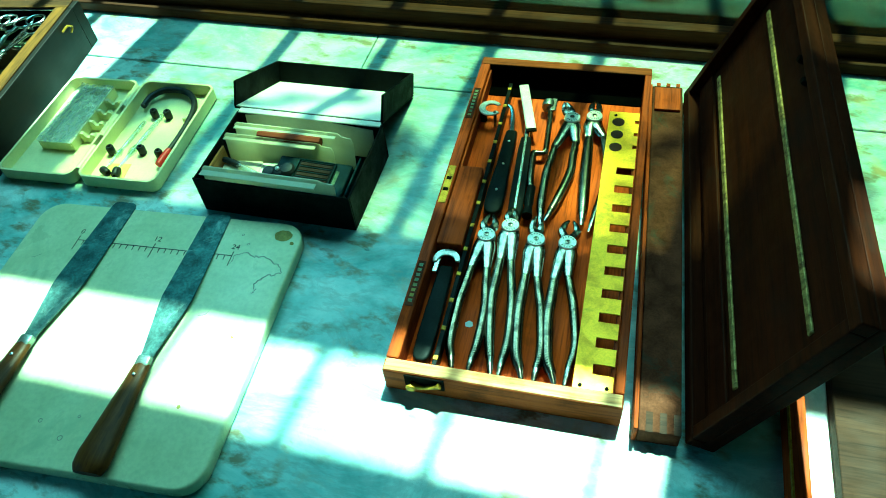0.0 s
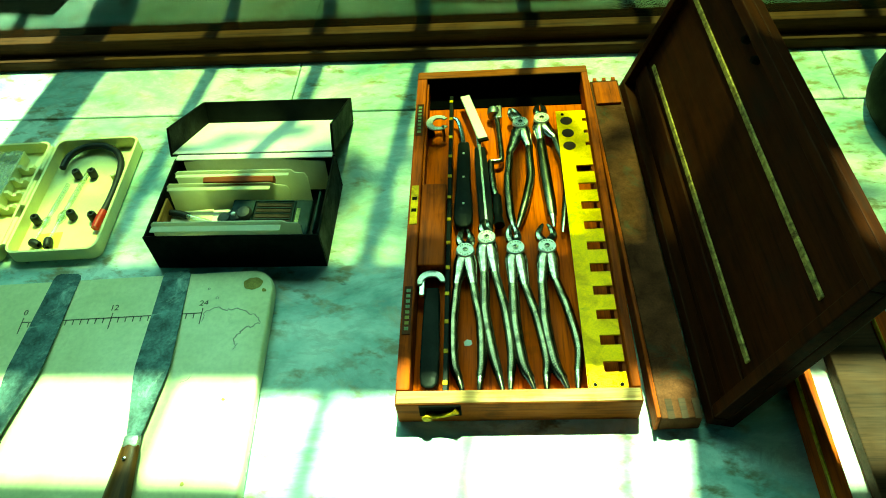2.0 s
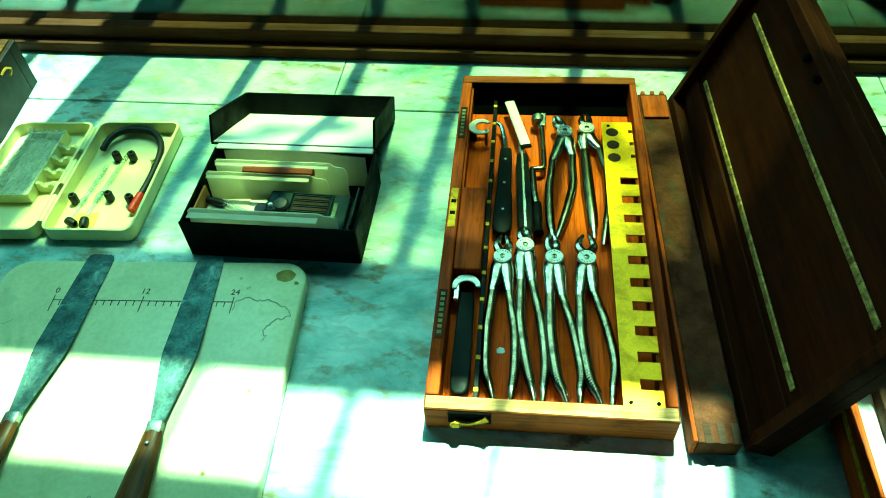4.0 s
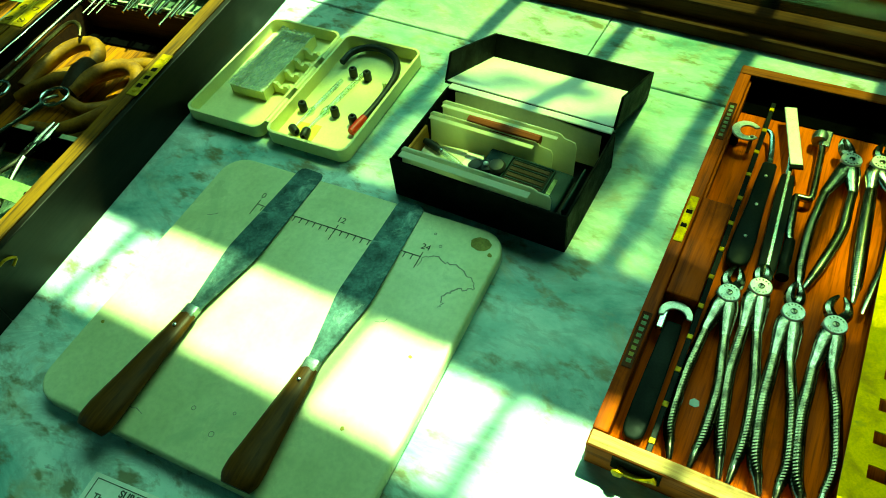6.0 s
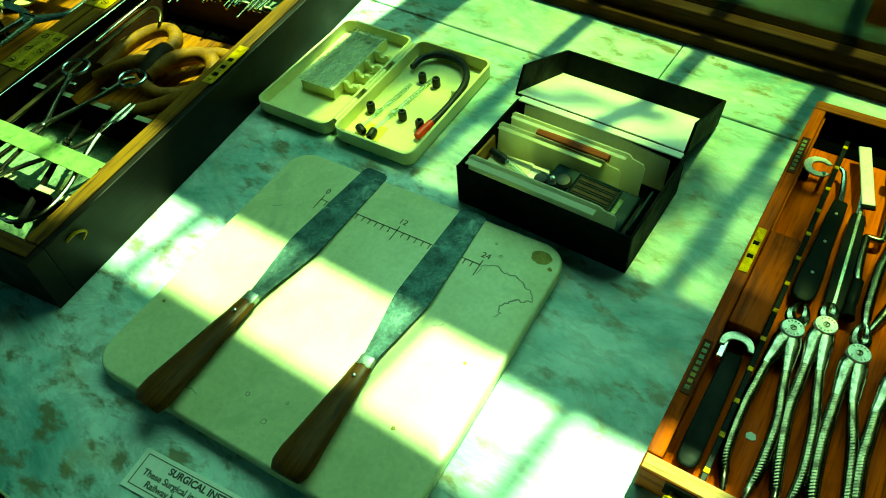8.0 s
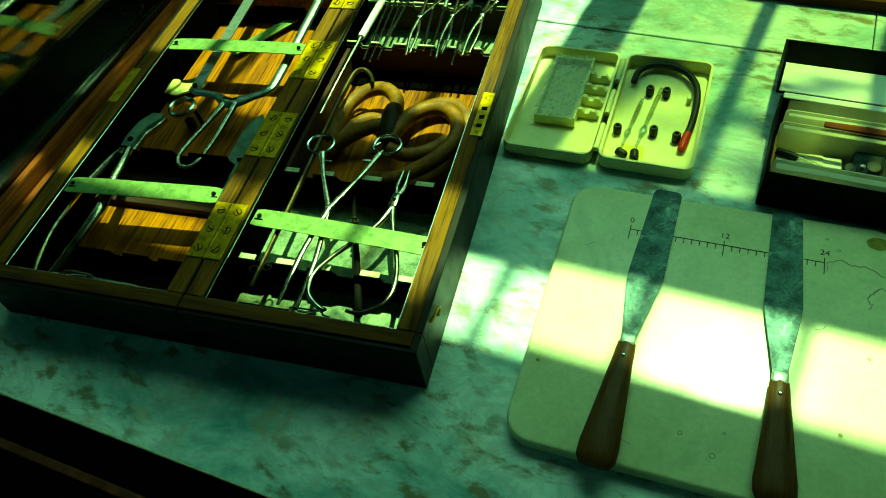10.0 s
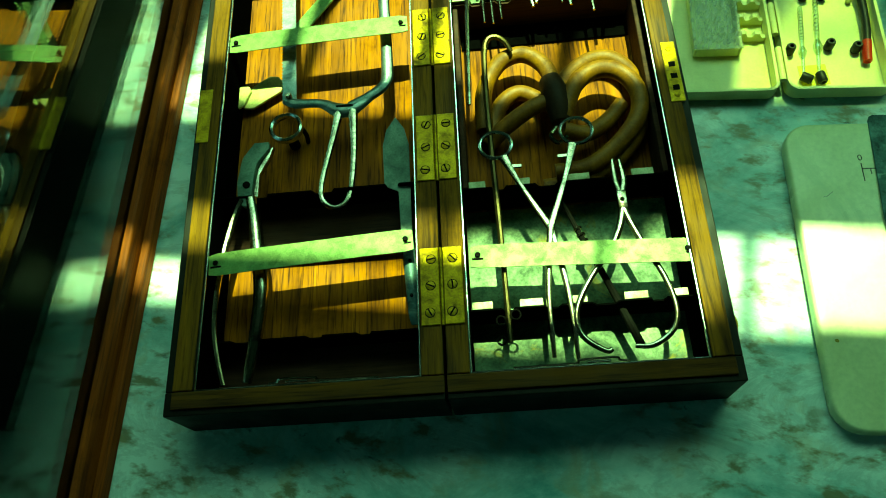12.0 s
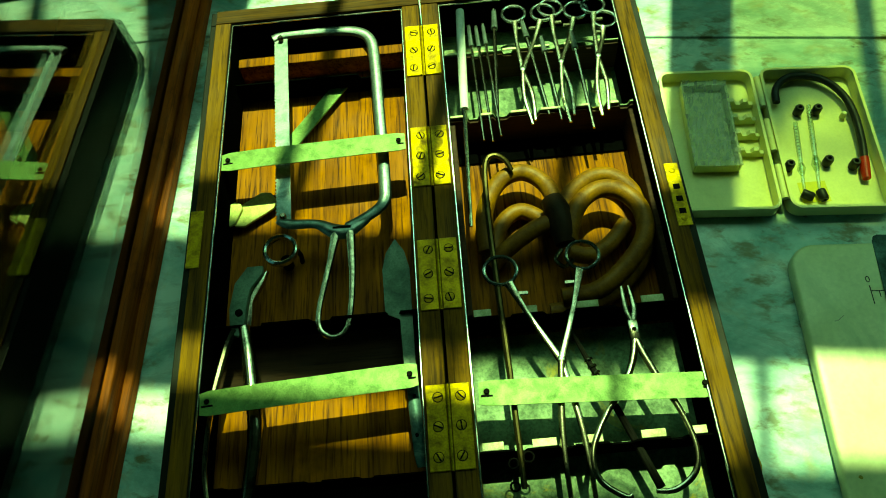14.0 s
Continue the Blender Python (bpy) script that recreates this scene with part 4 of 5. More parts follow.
def tray(x0, x1, y0, y1, h, r=0.010, wall=0.0026):
    """A shallow moulded tray with round corners, open above."""
    outer, inner = round_rect(x0, x1, y0, y1, r, 5), round_rect(x0 + wall, x1 - wall, y0 + wall, y1 - wall, r - wall, 5)
    levels = [(round_rect(x0 + 0.002, x1 - 0.002, y0 + 0.002, y1 - 0.002, r - 0.002, 5), 0.0), (outer, 0.0025), (outer, h), (inner, h), (inner, 0.0022)]
    bm = bmesh.new()
    rings = [[bm.verts.new((x, y, z)) for x, y in pts] for pts, z in levels]
    for a, b in zip(rings, rings[1:]):
        for j in range(len(a)):
            bm.faces.new((a[j], a[(j + 1) % len(a)], b[(j + 1) % len(a)], b[j]))
    bm.faces.new(rings[0])
    bm.faces.new(rings[-1])
    return bm


part("lid_tray", tray(-0.0945, -0.0035, -0.081, 0.081, 0.0155), PLASTIC, ivory, smooth=True)
part("base_tray", tray(0.0035, 0.0945, -0.081, 0.081, 0.0165), PLASTIC, ivory, smooth=True)
for v in (-0.052, 0.0, 0.052):
    part("hinge_barrel", sweep([(0, v - 0.018, 0.0145), (0, v + 0.018, 0.0145)], 0.0030, 10, 1), PLASTIC, ivory, smooth=True)

# ---- tools in the forceps box ----


def in_fbox(u, v, z=0.0045, turn=0.0):
    return FORCEPS_BOX @ pose(u, v, z, 0, 0, turn)


def knurled(points, radius, pitch=0.0023, depth=0.00007, sides=30, starts=5, flat=0.85):
    """A rod with slanting file-cut ridges standing proud of it."""
    path = smooth_path(points, 64)
    run, total = [0.0], 0.0
    for p, q in zip(path, path[1:]):
        total += (q - p).length
        run.append(total)
    bm = sweep(path, radius, sides, raw=True, flat=flat)
    bm.verts.ensure_lookup_table()
    for i, q in enumerate(path):
        fade = min(1.0, run[i] / 0.006, (total - run[i]) / 0.004)
        for k in range(sides):
            h = math.sin(2 * math.pi * (run[i] / pitch + starts * k / sides))
            v = bm.verts[i * sides + k]
            v.co += (v.co - q).normalized() * depth * fade * h
    return bm


def tooth_forceps(riv, tip, left, right, label, gap=0.0045, hooked=0.0, broad=1.0):
    """Extraction forceps: two beaks, a round joint, two smooth flat shanks and two bowed, file-cut handles, each through four places of the box's plan."""
    f = thing("tooth_forceps", label, "dental forceps", in_fbox(*riv), "tooth forceps in the box")
    tx, ty = tip[0] - riv[0], tip[1] - riv[1]
    for s, way in ((-1, left), (1, right)):
        a, b, c, e = (Vector((x - riv[0], y - riv[1], z)) for (x, y), z in zip(way, (0.0088, 0.0080, 0.0070, 0.0060)))
        wide = broad if s < 0 else 1.0
        part("handle", knurled([a.lerp(b, 0.05), a.lerp(b, 0.5), b, c, c.lerp(e, 0.55)], [0.0037 * wide, 0.0041 * wide, 0.0043 * wide, 0.0042 * wide, 0.0036 * wide]), STEEL_KNURL, f, "file-cut steel handle", smooth=True)
        part("handle_tip", sweep([c.lerp(e, 0.50), c.lerp(e, 0.75), e], [0.0034 * wide, 0.0030, 0.0017], 12, 5, flat=0.85), STEEL_OLD, f, "smooth tapered handle end", smooth=True)
        part("shank", sweep([(-s * 0.0012, 0.003, 0.0100), (s * 0.0030, -0.010, 0.0098), a.lerp(Vector((s * 0.0034, -0.012, 0.0096)), 0.45), a, a.lerp(b, 0.12)], [0.0080, 0.0072, 0.0054, 0.0042, 0.0036], 12, 6, flat=0.6), STEEL_OLD, f, "smooth flat shank", smooth=True)
        part("beak", sweep([(-s * 0.0015, 0.003, 0.0105), (s * gap + tx * 0.4, ty * 0.45, 0.0115), (s * gap * 0.95 + tx * 0.75, ty * 0.75, 0.0125 + hooked * 0.5), (s * gap * 0.32 + tx, ty, 0.0130 + hooked)], [0.0050, 0.0042, 0.0031, 0.0010], 8, 5, flat=0.9), STEEL_OLD, f, smooth=True)
    part("joint_disc", lathe([(0.0078, 0.006), (0.0082, 0.0075), (0.0082, 0.0145), (0.0076, 0.0154)], 28), STEEL_WHITE, f, "round bright joint", smooth=True)
    for k in range(5):
        for up in (1, -1):
            a = radians(90 * up + 24 * (k - 2))
            part("engraved_bar", block(-0.0006, 0.0006, -0.0005, 0.0005, 0.0153, 0.0156), STEEL_OLD, f, at=pose(0.0058 * math.cos(a), 0.0058 * math.sin(a), 0, 0, 0, math.degrees(a)))
    part("joint_screw", lathe([(0.0024, 0.0153), (0.0024, 0.0158), (0.0017, 0.0160)], 16), STEEL_OLD, f, smooth=True)
    part("screw_slot", block(-0.0020, 0.0020, -0.0003, 0.0003, 0.0159, 0.0161), BLACK_METAL, f, at=pose(0, 0, 0, 0, 0, 1000 * riv[0]))
    return f


tooth_forceps((0.0525, 0.1585), (0.0525, 0.185), ((0.0455, 0.126), (0.0425, 0.082), (0.0435, 0.047), (0.0505, 0.0200)), ((0.0590, 0.126), (0.0655, 0.082), (0.0660, 0.049), (0.0635, 0.0195)), "bright steel tooth forceps with round ringed joint")
tooth_forceps((0.0720, 0.1730), (0.0705, 0.196), ((0.0692, 0.138), (0.0695, 0.093), (0.0745, 0.057), (0.0820, 0.0195)), ((0.0785, 0.138), (0.0868, 0.092), (0.0900, 0.057), (0.0880, 0.0195)), "bright steel tooth forceps with broad white joint", 0.003, broad=1.1)
tooth_forceps((0.0975, 0.1600), (0.0950, 0.186), ((0.0938, 0.124), (0.0945, 0.080), (0.0985, 0.045), (0.1070, 0.0195)), ((0.1040, 0.123), (0.1128, 0.085), (0.1178, 0.050), (0.1160, 0.0195)), "steel tooth forceps with pointed curved beaks", 0.0035, 0.003, 1.2)
tooth_forceps((0.1255, 0.1605), (0.1255, 0.188), ((0.1190, 0.123), (0.1192, 0.079), (0.1238, 0.044), (0.1330, 0.0190)), ((0.1305, 0.128), (0.1385, 0.096), (0.1442, 0.060), (0.1400, 0.0190)), "steel tooth forceps with wide open dark beaks", 0.0058, broad=1.2)
tooth_forceps((0.1095, 0.3310), (0.1000, 0.351), ((0.0975, 0.292), (0.0938, 0.250), (0.0945, 0.213), (0.0972, 0.1880)), ((0.1168, 0.300), (0.1162, 0.256), (0.1090, 0.220), (0.1010, 0.1900)), "steel tooth forceps with beaks bent aside", 0.003, 0.004)
tooth_forceps((0.1318, 0.3360), (0.1310, 0.361), ((0.1292, 0.309), (0.1312, 0.256), (0.1330, 0.223), (0.1345, 0.1900)), ((0.1435, 0.312), (0.1500, 0.277), (0.1500, 0.238), (0.1420, 0.1830)), "long steel tooth forceps with straight beaks", 0.0035, broad=1.3)


def hook_head(cx, cy, r, a0, a1, z, w):
    """A flat steel C-shaped hook."""
    n = 14
    outer = [(cx + r * math.cos(radians(a0 + (a1 - a0) * k / n)), cy + r * math.sin(radians(a0 + (a1 - a0) * k / n))) for k in range(n + 1)]
    inner = [(cx + (r - w * (0.55 + 0.45 * math.sin(math.pi * k / n))) * math.cos(radians(a0 + (a1 - a0) * k / n)), cy + (r - w * (0.55 + 0.45 * math.sin(math.pi * k / n))) * math.sin(radians(a0 + (a1 - a0) * k / n))) for k in range(n, -1, -1)]
    return prism(outer + inner, z, z + 0.002, 0.0004, 1)


def grip(v0, v1, w, z=0.0075, swell=1.0):
    """A flat black handle with rounded edges from v0 (its top) down to v1; swell: how much wider it grows below."""
    h = v0 - v1
    half = [(0.30, 0.0), (0.40, 0.02), (0.45, 0.15), (0.48, 0.45), (0.50 * swell, 0.75), (0.50 * swell, 0.90), (0.42 * swell, 0.965), (0.20 * swell, 1.0)]
    out = [(x * w, v0 - y * h) for x, y in half] + [(-x * w, v0 - y * h) for x, y in reversed(half)]
    return prism(out, z - 0.0045, z + 0.0042, 0.0018, 3)


gum = thing("gum_knife", "black-handled steel hook with three white rivets", "dental tool", in_fbox(0.0505, 0.245))
part("handle", grip(0.062, -0.056, 0.0145, swell=1.22), BLACK_EBONITE, gum, "black ebonite handle", smooth=True)
for v in (0.044, 0.010, -0.026):
    part("rivet", lathe([(0.0013, 0.0), (0.0013, 0.0058), (0.0008, 0.0061)], 10), STEEL_WHITE, gum, at=pose(0, v, 0.0065))
part("neck", sweep([(0, 0.058, 0.0075), (-0.002, 0.078, 0.008), (-0.006, 0.096, 0.010), (-0.011, 0.101, 0.011)], [0.0030, 0.0026, 0.0022, 0.0015], 8), STEEL, gum, smooth=True)
clip = thing("steel_hook", "bright flat C-shaped steel hook", "dental hook", in_fbox(0.0235, 0.331))
part("hook", hook_head(0, 0, 0.0122, 35, 330, 0.0165, 0.0070), STEEL_WHITE, clip, smooth=True)
part("pin", lathe([(0.0016, 0.0), (0.0016, 0.0195), (0.001, 0.02)], 10), STEEL_DULL, clip, at=pose(0.006, -0.0072, 0))
part("foot", lathe([(0.004, 0.0), (0.003, 0.0165)], 12), BLACK_METAL, clip, at=pose(-0.008, 0.001, 0))

lever = thing("tooth_elevator", "steel elevator with flat white head and black handle", "dental tool", in_fbox(0.0695, 0.245, turn=3.0))
part("handle", grip(0.054, -0.060, 0.0135), BLACK_EBONITE, lever, "black ebonite handle", smooth=True)
part("spine", block(-0.0014, 0.0014, -0.056, 0.056, 0.0118, 0.0128, 0.0004, 1), STEEL, lever, "bright steel spine")
part("shank", sweep([(0, 0.052, 0.0075), (-0.001, 0.075, 0.009), (-0.003, 0.088, 0.011)], [0.0036, 0.0028, 0.0030], 8), STEEL, lever, smooth=True)
part("plate_head", moved(block(-0.0052, 0.0052, -0.036, 0.036, 0.0, 0.002, 0.0007), pose(-0.0035, 0.098, 0.0135, 0, 0, 12)), STEEL_WHITE, lever, "flat pale plate")
part("plate_foot", moved(block(-0.0054, 0.0054, -0.040, -0.033, -0.0008, 0.0014, 0.0005, 1), pose(-0.0035, 0.098, 0.0135, 0, 0, 12)), BLACK_METAL, lever)
key = thing("tooth_key", "cranked steel tooth key with black turned end", "dental tool", in_fbox(0.083, 0.27))
part("shaft", sweep([(0.0005, 0.080, 0.009), (0.003, 0.068, 0.009), (0.005, 0.030, 0.009), (0.0055, 0.013, 0.009), (0.003, 0.0085, 0.009), (-0.004, 0.008, 0.009), (-0.0055, 0.004, 0.009), (-0.003, -0.030, 0.009), (-0.0005, -0.042, 0.009)], [0.0034, 0.0032, 0.0030, 0.0030, 0.0031, 0.0036, 0.0032], 10, 4), STEEL_OLD, key, smooth=True)
part("claw", moved(joined(lathe([(0.0062, -0.004), (0.0068, 0.0), (0.0062, 0.005)], 18)), pose(-0.001, 0.083, 0.010, 90)), STEEL_DULL, key, smooth=True)
part("bolster", moved(block(-0.0035, 0.0035, 0.066, 0.086, 0.005, 0.013, 0.0012), pose(0.0045, 0.006, 0)), STEEL, key)
part("end_knob", sweep([(-0.0005, -0.040, 0.0085), (0.0, -0.060, 0.0085), (0.0005, -0.066, 0.0085), (0.001, -0.078, 0.0085)], [0.0040, 0.0046, 0.0036, 0.0052], 12, 3), BLACK_EBONITE, key, "black turned end", smooth=True)
fk = thing("lancet", "black-handled lancet with a bright hooked steel head", "dental tool", in_fbox(0.0240, 0.070))
part("handle", grip(0.050, -0.049, 0.0150), BLACK_EBONITE, fk, "black ebonite handle", smooth=True)
part("hook", hook_head(-0.001, 0.054, 0.0122, -5, 200, 0.0130, 0.0072), STEEL_WHITE, fk, smooth=True)
part("tang", block(-0.0115, -0.0065, 0.040, 0.057, 0.0085, 0.0135, 0.0008), STEEL, fk)
chip = thing("paper_scrap", "small torn scrap of pale paper on the box floor", "paper scrap", in_fbox(0.0545, 0.069, 0.0046))
part("scrap", prism([(-0.003, -0.0025), (0.001, -0.003), (0.0035, -0.001), (0.0025, 0.0025), (-0.001, 0.0035), (-0.0035, 0.001)], 0.0, 0.0006), PAPER, chip)

# ---- tools in the surgical case ----


def in_case(u, v, z=0.0102, turn=0.0):
    return SAW_CASE @ pose(u, v, z, 0, 0, turn)


saw = thing("bone_saw", "steel bow-framed bone saw with looped wire handle", "bone saw", in_case(0, 0, 0.030))


def saw_blade():
    x0, y0, x1, y1, w = -0.1445, 0.508, -0.1335, 0.284, 0.0062
    left, n = [], 110
    for k in range(n + 1):
        q = k / n
        x, y = x0 + (x1 - x0) * q, y0 + (y1 - y0) * q
        left.append((x - w - (0.0016 if k % 2 else 0.0), y))
    return prism([(x0 + w, y0), *left, (x1 + w, y1)], 0.0120, 0.0130)


part("blade", saw_blade(), STEEL_DULL, saw, "toothed blue-grey blade")
part("bow", sweep([(-0.153, 0.506, 0.0125), (-0.140, 0.510, 0.0130), (-0.095, 0.509, 0.0135), (-0.068, 0.505, 0.0135), (-0.054, 0.494, 0.013), (-0.0495, 0.470, 0.0125), (-0.0465, 0.400, 0.012), (-0.0435, 0.320, 0.012), (-0.0455, 0.297, 0.012), (-0.060, 0.284, 0.012), (-0.078, 0.275, 0.012)], [0.0048, 0.0052, 0.0056, 0.0058, 0.0058, 0.0054, 0.0056, 0.0050, 0.0048], 10, 5, flat=0.7), STEEL_DULL, saw, "grey steel bow", smooth=True)
part("yoke", sweep([(-0.138, 0.288, 0.0125), (-0.128, 0.283, 0.0125), (-0.105, 0.281, 0.0122), (-0.088, 0.272, 0.012), (-0.076, 0.272, 0.012), (-0.060, 0.283, 0.012)], [0.0042, 0.0050, 0.0045, 0.0075, 0.0070, 0.0048], 10, 5, flat=0.55), STEEL_DULL, saw, smooth=True)
part("handle_loop", sweep([(-0.088, 0.270, 0.012), (-0.0935, 0.240, 0.012), (-0.1015, 0.200, 0.012), (-0.1010, 0.182, 0.012), (-0.0920, 0.1735, 0.012), (-0.0820, 0.1755, 0.012), (-0.0765, 0.188, 0.012), (-0.0740, 0.225, 0.012), (-0.0755, 0.270, 0.012)], [0.0048, 0.0030, 0.0026, 0.0025, 0.0025, 0.0025, 0.0026, 0.0030, 0.0048], 8, 6, flat=0.8), STEEL_OLD, saw, "bright steel loop handle", smooth=True)
for x, y in ((-0.1445, 0.503), (-0.134, 0.290)):
    part("blade_pin", lathe([(0.0028, 0.008), (0.0028, 0.0175), (0.002, 0.0185)], 12), STEEL_OLD, saw, smooth=True, at=pose(x, y, 0))
part("maker_mark", block(-0.090, -0.074, 0.2725, 0.2745, 0.0160, 0.0163), BLACK_METAL, saw)

ringt = thing("finger_ring_tool", "thick bright steel ring standing in the case", "steel ring", in_case(-0.1365, 0.259, 0.0102))
part("ring", sweep(circle(0, 0, 0.030, 0.0135, 28), 0.0024, 8, 1, True, 1.6), STEEL, ringt, smooth=True)
part("prop", sweep([(0.0132, 0, 0.030), (0.0145, 0.001, 0.016), (0.012, 0.003, 0.0)], 0.0022, 8, 4), BLACK_METAL, ringt, smooth=True)
part("stem", lathe([(0.0050, 0.0), (0.0050, 0.012), (0.0030, 0.014)], 16), BLACK_METAL, ringt, smooth=True)

shears = thing("bone_shears", "heavy steel bone shears with curved beak", "bone shears", in_case(-0.168, 0.201, 0.032))
part("beak", prism([(-0.007, -0.018), (0.004, -0.022), (0.006, 0.010), (0.008, 0.022), (0.018, 0.036), (0.017, 0.043), (0.004, 0.043), (-0.006, 0.028), (-0.009, 0.005)], 0.006, 0.012, 0.0012, 2), OLD_BLADE, shears, smooth=True)
part("counter_beak", prism([(0.004, -0.020), (0.010, -0.010), (0.010, 0.012), (0.018, 0.028), (0.021, 0.040), (0.014, 0.034), (0.007, 0.018)], 0.003, 0.009, 0.001, 2), STEEL_OLD, shears, smooth=True)
part("handle", sweep([(-0.004, -0.014, 0.009), (-0.010, -0.030, 0.009), (-0.018, -0.075, 0.009), (-0.0205, -0.120, 0.008), (-0.016, -0.150, 0.007), (-0.009, -0.175, 0.006)], [0.0045, 0.0036, 0.0030, 0.0026, 0.0026, 0.0022], 9, 5), STEEL_OLD, shears, smooth=True)
part("handle", sweep([(0.004, -0.012, 0.009), (0.009, -0.034, 0.010), (0.015, -0.072, 0.011), (0.0185, -0.100, 0.010), (0.016, -0.135, 0.008), (0.010, -0.174, 0.005)], [0.0052, 0.0058, 0.0062, 0.0064, 0.0058, 0.0036], 10, 6), STEEL_OLD, shears, "thick polished handle", smooth=True)
part("pivot_screw", lathe([(0.0032, 0.012), (0.0032, 0.0135), (0.0022, 0.0142)], 14), BLACK_METAL, shears, smooth=True)

knife = thing("amputation_knife", "dull leaf-pointed amputation knife blade along the hinge wall", "surgical knife", in_case(-0.0345, 0.16, 0.0315, 1.0))
part("blade", prism([(0.0010, -0.02), (0.0000, 0.024), (-0.0118, 0.030), (-0.0125, 0.070), (-0.0090, 0.086), (-0.0005, 0.099), (0.0070, 0.086), (0.0105, 0.070), (0.0100, -0.02)], 0.0090, 0.0105), OLD_BLADE, knife)
part("handle", sweep([(0.006, -0.018, 0.008), (0.007, -0.050, 0.0085), (0.0085, -0.085, 0.0075), (0.009, -0.095, 0.007)], [0.0044, 0.0050, 0.0046, 0.0030], 12, 5, flat=0.6), STEEL_RUST, knife, "tarnished dark handle", smooth=True)
for v in (-0.042, -0.072):
    part("rivet", lathe([(0.0014, 0.0), (0.0014, 0.0052), (0.001, 0.0056)], 10), BLACK_METAL, knife, at=pose(0.0075, v, 0.0075))

for name, label, at, w, l, z in (
    ("bone_plate", "pale tarnished flat steel plate lying aslant", in_case(-0.113, 0.423, 0.0104, -36), 0.0075, 0.050, 0.002),
    ("bone_plate", "small hexagonal steel plate, yellowish as in sunlight", in_case(-0.170, 0.3175, 0.0104, -57), 0.0112, 0.0225, 0.003),
    ("bone_plate", "small hexagonal steel plate, yellowish as in sunlight", in_case(-0.1885, 0.312, 0.0138, -20), 0.0068, 0.0125, 0.003),
):
    pl = thing(name, label, "steel plate", at)
    part("plate", prism([(-w, -l + w * 0.6), (-w * 0.5, -l), (w * 0.5, -l), (w, -l + w * 0.6), (w, l - w * 0.6), (w * 0.5, l), (-w * 0.5, l), (-w, l - w * 0.6)], 0.006, 0.006 + z, 0.0005, 1), HEX_METAL if l < 0.03 else STRAP_METAL, pl)
    part("plate_foot", lathe([(w * 0.6, 0.0), (w * 0.5, 0.006)], 12), BLACK_METAL, pl)

tube = thing("tourniquet_tube", "coiled tan rubber tourniquet tube with leather collar", "rubber tube", in_case(0, 0, 0.0102))


for pts, r in (
    ([(0.042, 0.246, 0.016), (0.0435, 0.284, 0.020), (0.059, 0.312, 0.024), (0.081, 0.319, 0.026), (0.099, 0.305, 0.026), (0.106, 0.282, 0.027), (0.107, 0.262, 0.027)], 0.0084),
    ([(0.046, 0.240, 0.010), (0.056, 0.273, 0.010), (0.074, 0.288, 0.010), (0.092, 0.279, 0.010), (0.099, 0.262, 0.012)], 0.0080),
    ([(0.107, 0.266, 0.026), (0.086, 0.260, 0.026), (0.062, 0.247, 0.020), (0.044, 0.234, 0.012)], 0.0082),
    ([(0.109, 0.274, 0.020), (0.121, 0.297, 0.016), (0.143, 0.314, 0.014), (0.163, 0.313, 0.014), (0.178, 0.294, 0.014), (0.182, 0.262, 0.014), (0.174, 0.232, 0.014), (0.152, 0.206, 0.013), (0.122, 0.190, 0.011), (0.090, 0.187, 0.009)], 0.0086),
    ([(0.111, 0.246, 0.027), (0.124, 0.276, 0.030), (0.144, 0.291, 0.030), (0.164, 0.287, 0.030), (0.177, 0.268, 0.030), (0.176, 0.243, 0.028), (0.158, 0.219, 0.024), (0.130, 0.199, 0.020), (0.100, 0.196, 0.018)], 0.0086),
    ([(0.111, 0.236, 0.022), (0.130, 0.233, 0.018), (0.150, 0.246, 0.014), (0.166, 0.264, 0.013)], 0.0080),
):
    part("loop", sweep(pts, r * 0.92, 12, 6), RUBBER_TUBE, tube, smooth=True)
part("collar", sweep([(0.103, 0.286, 0.028), (0.106, 0.272, 0.029), (0.108, 0.258, 0.028), (0.109, 0.242, 0.026)], [0.0098, 0.0120, 0.0115, 0.0085], 14, 4), BROWN_LEATHER, tube, "dark bound collar", smooth=True)
part("hook", sweep([(0.104, 0.236, 0.028), (0.098, 0.226, 0.030), (0.104, 0.218, 0.031), (0.112, 0.224, 0.030)], 0.0020, 8, 5), STEEL_OLD, tube, "steel hook", smooth=True)

sound = thing("urethral_sound", "long dark steel sound with a curved tip", "surgical sound", in_case(0, 0, 0.040))
part("rod", sweep([(0.071, 0.316, 0.006), (0.066, 0.325, 0.009), (0.058, 0.330, 0.011), (0.050, 0.327, 0.011), (0.0465, 0.312, 0.010), (0.0455, 0.270, 0.009), (0.0465, 0.207, 0.0085), (0.0485, 0.120, 0.0085), (0.0495, 0.042, 0.0085)], [0.0020, 0.0024, 0.0025, 0.0026, 0.0026, 0.0026, 0.0026, 0.0025, 0.0022], 9, 5), DARK_BRASS, sound, "tarnished bent rod", smooth=True)
for x, y, r in ((-0.0055, 0.060, 0.0036), (0.0060, 0.064, 0.0038), (-0.0060, 0.044, 0.0032)):
    part("thumb_loop", sweep(circle(0.0490 + x, y, 0.0085, r, 14), 0.0008, 6, 1, True), BLACK_METAL, sound, smooth=True)


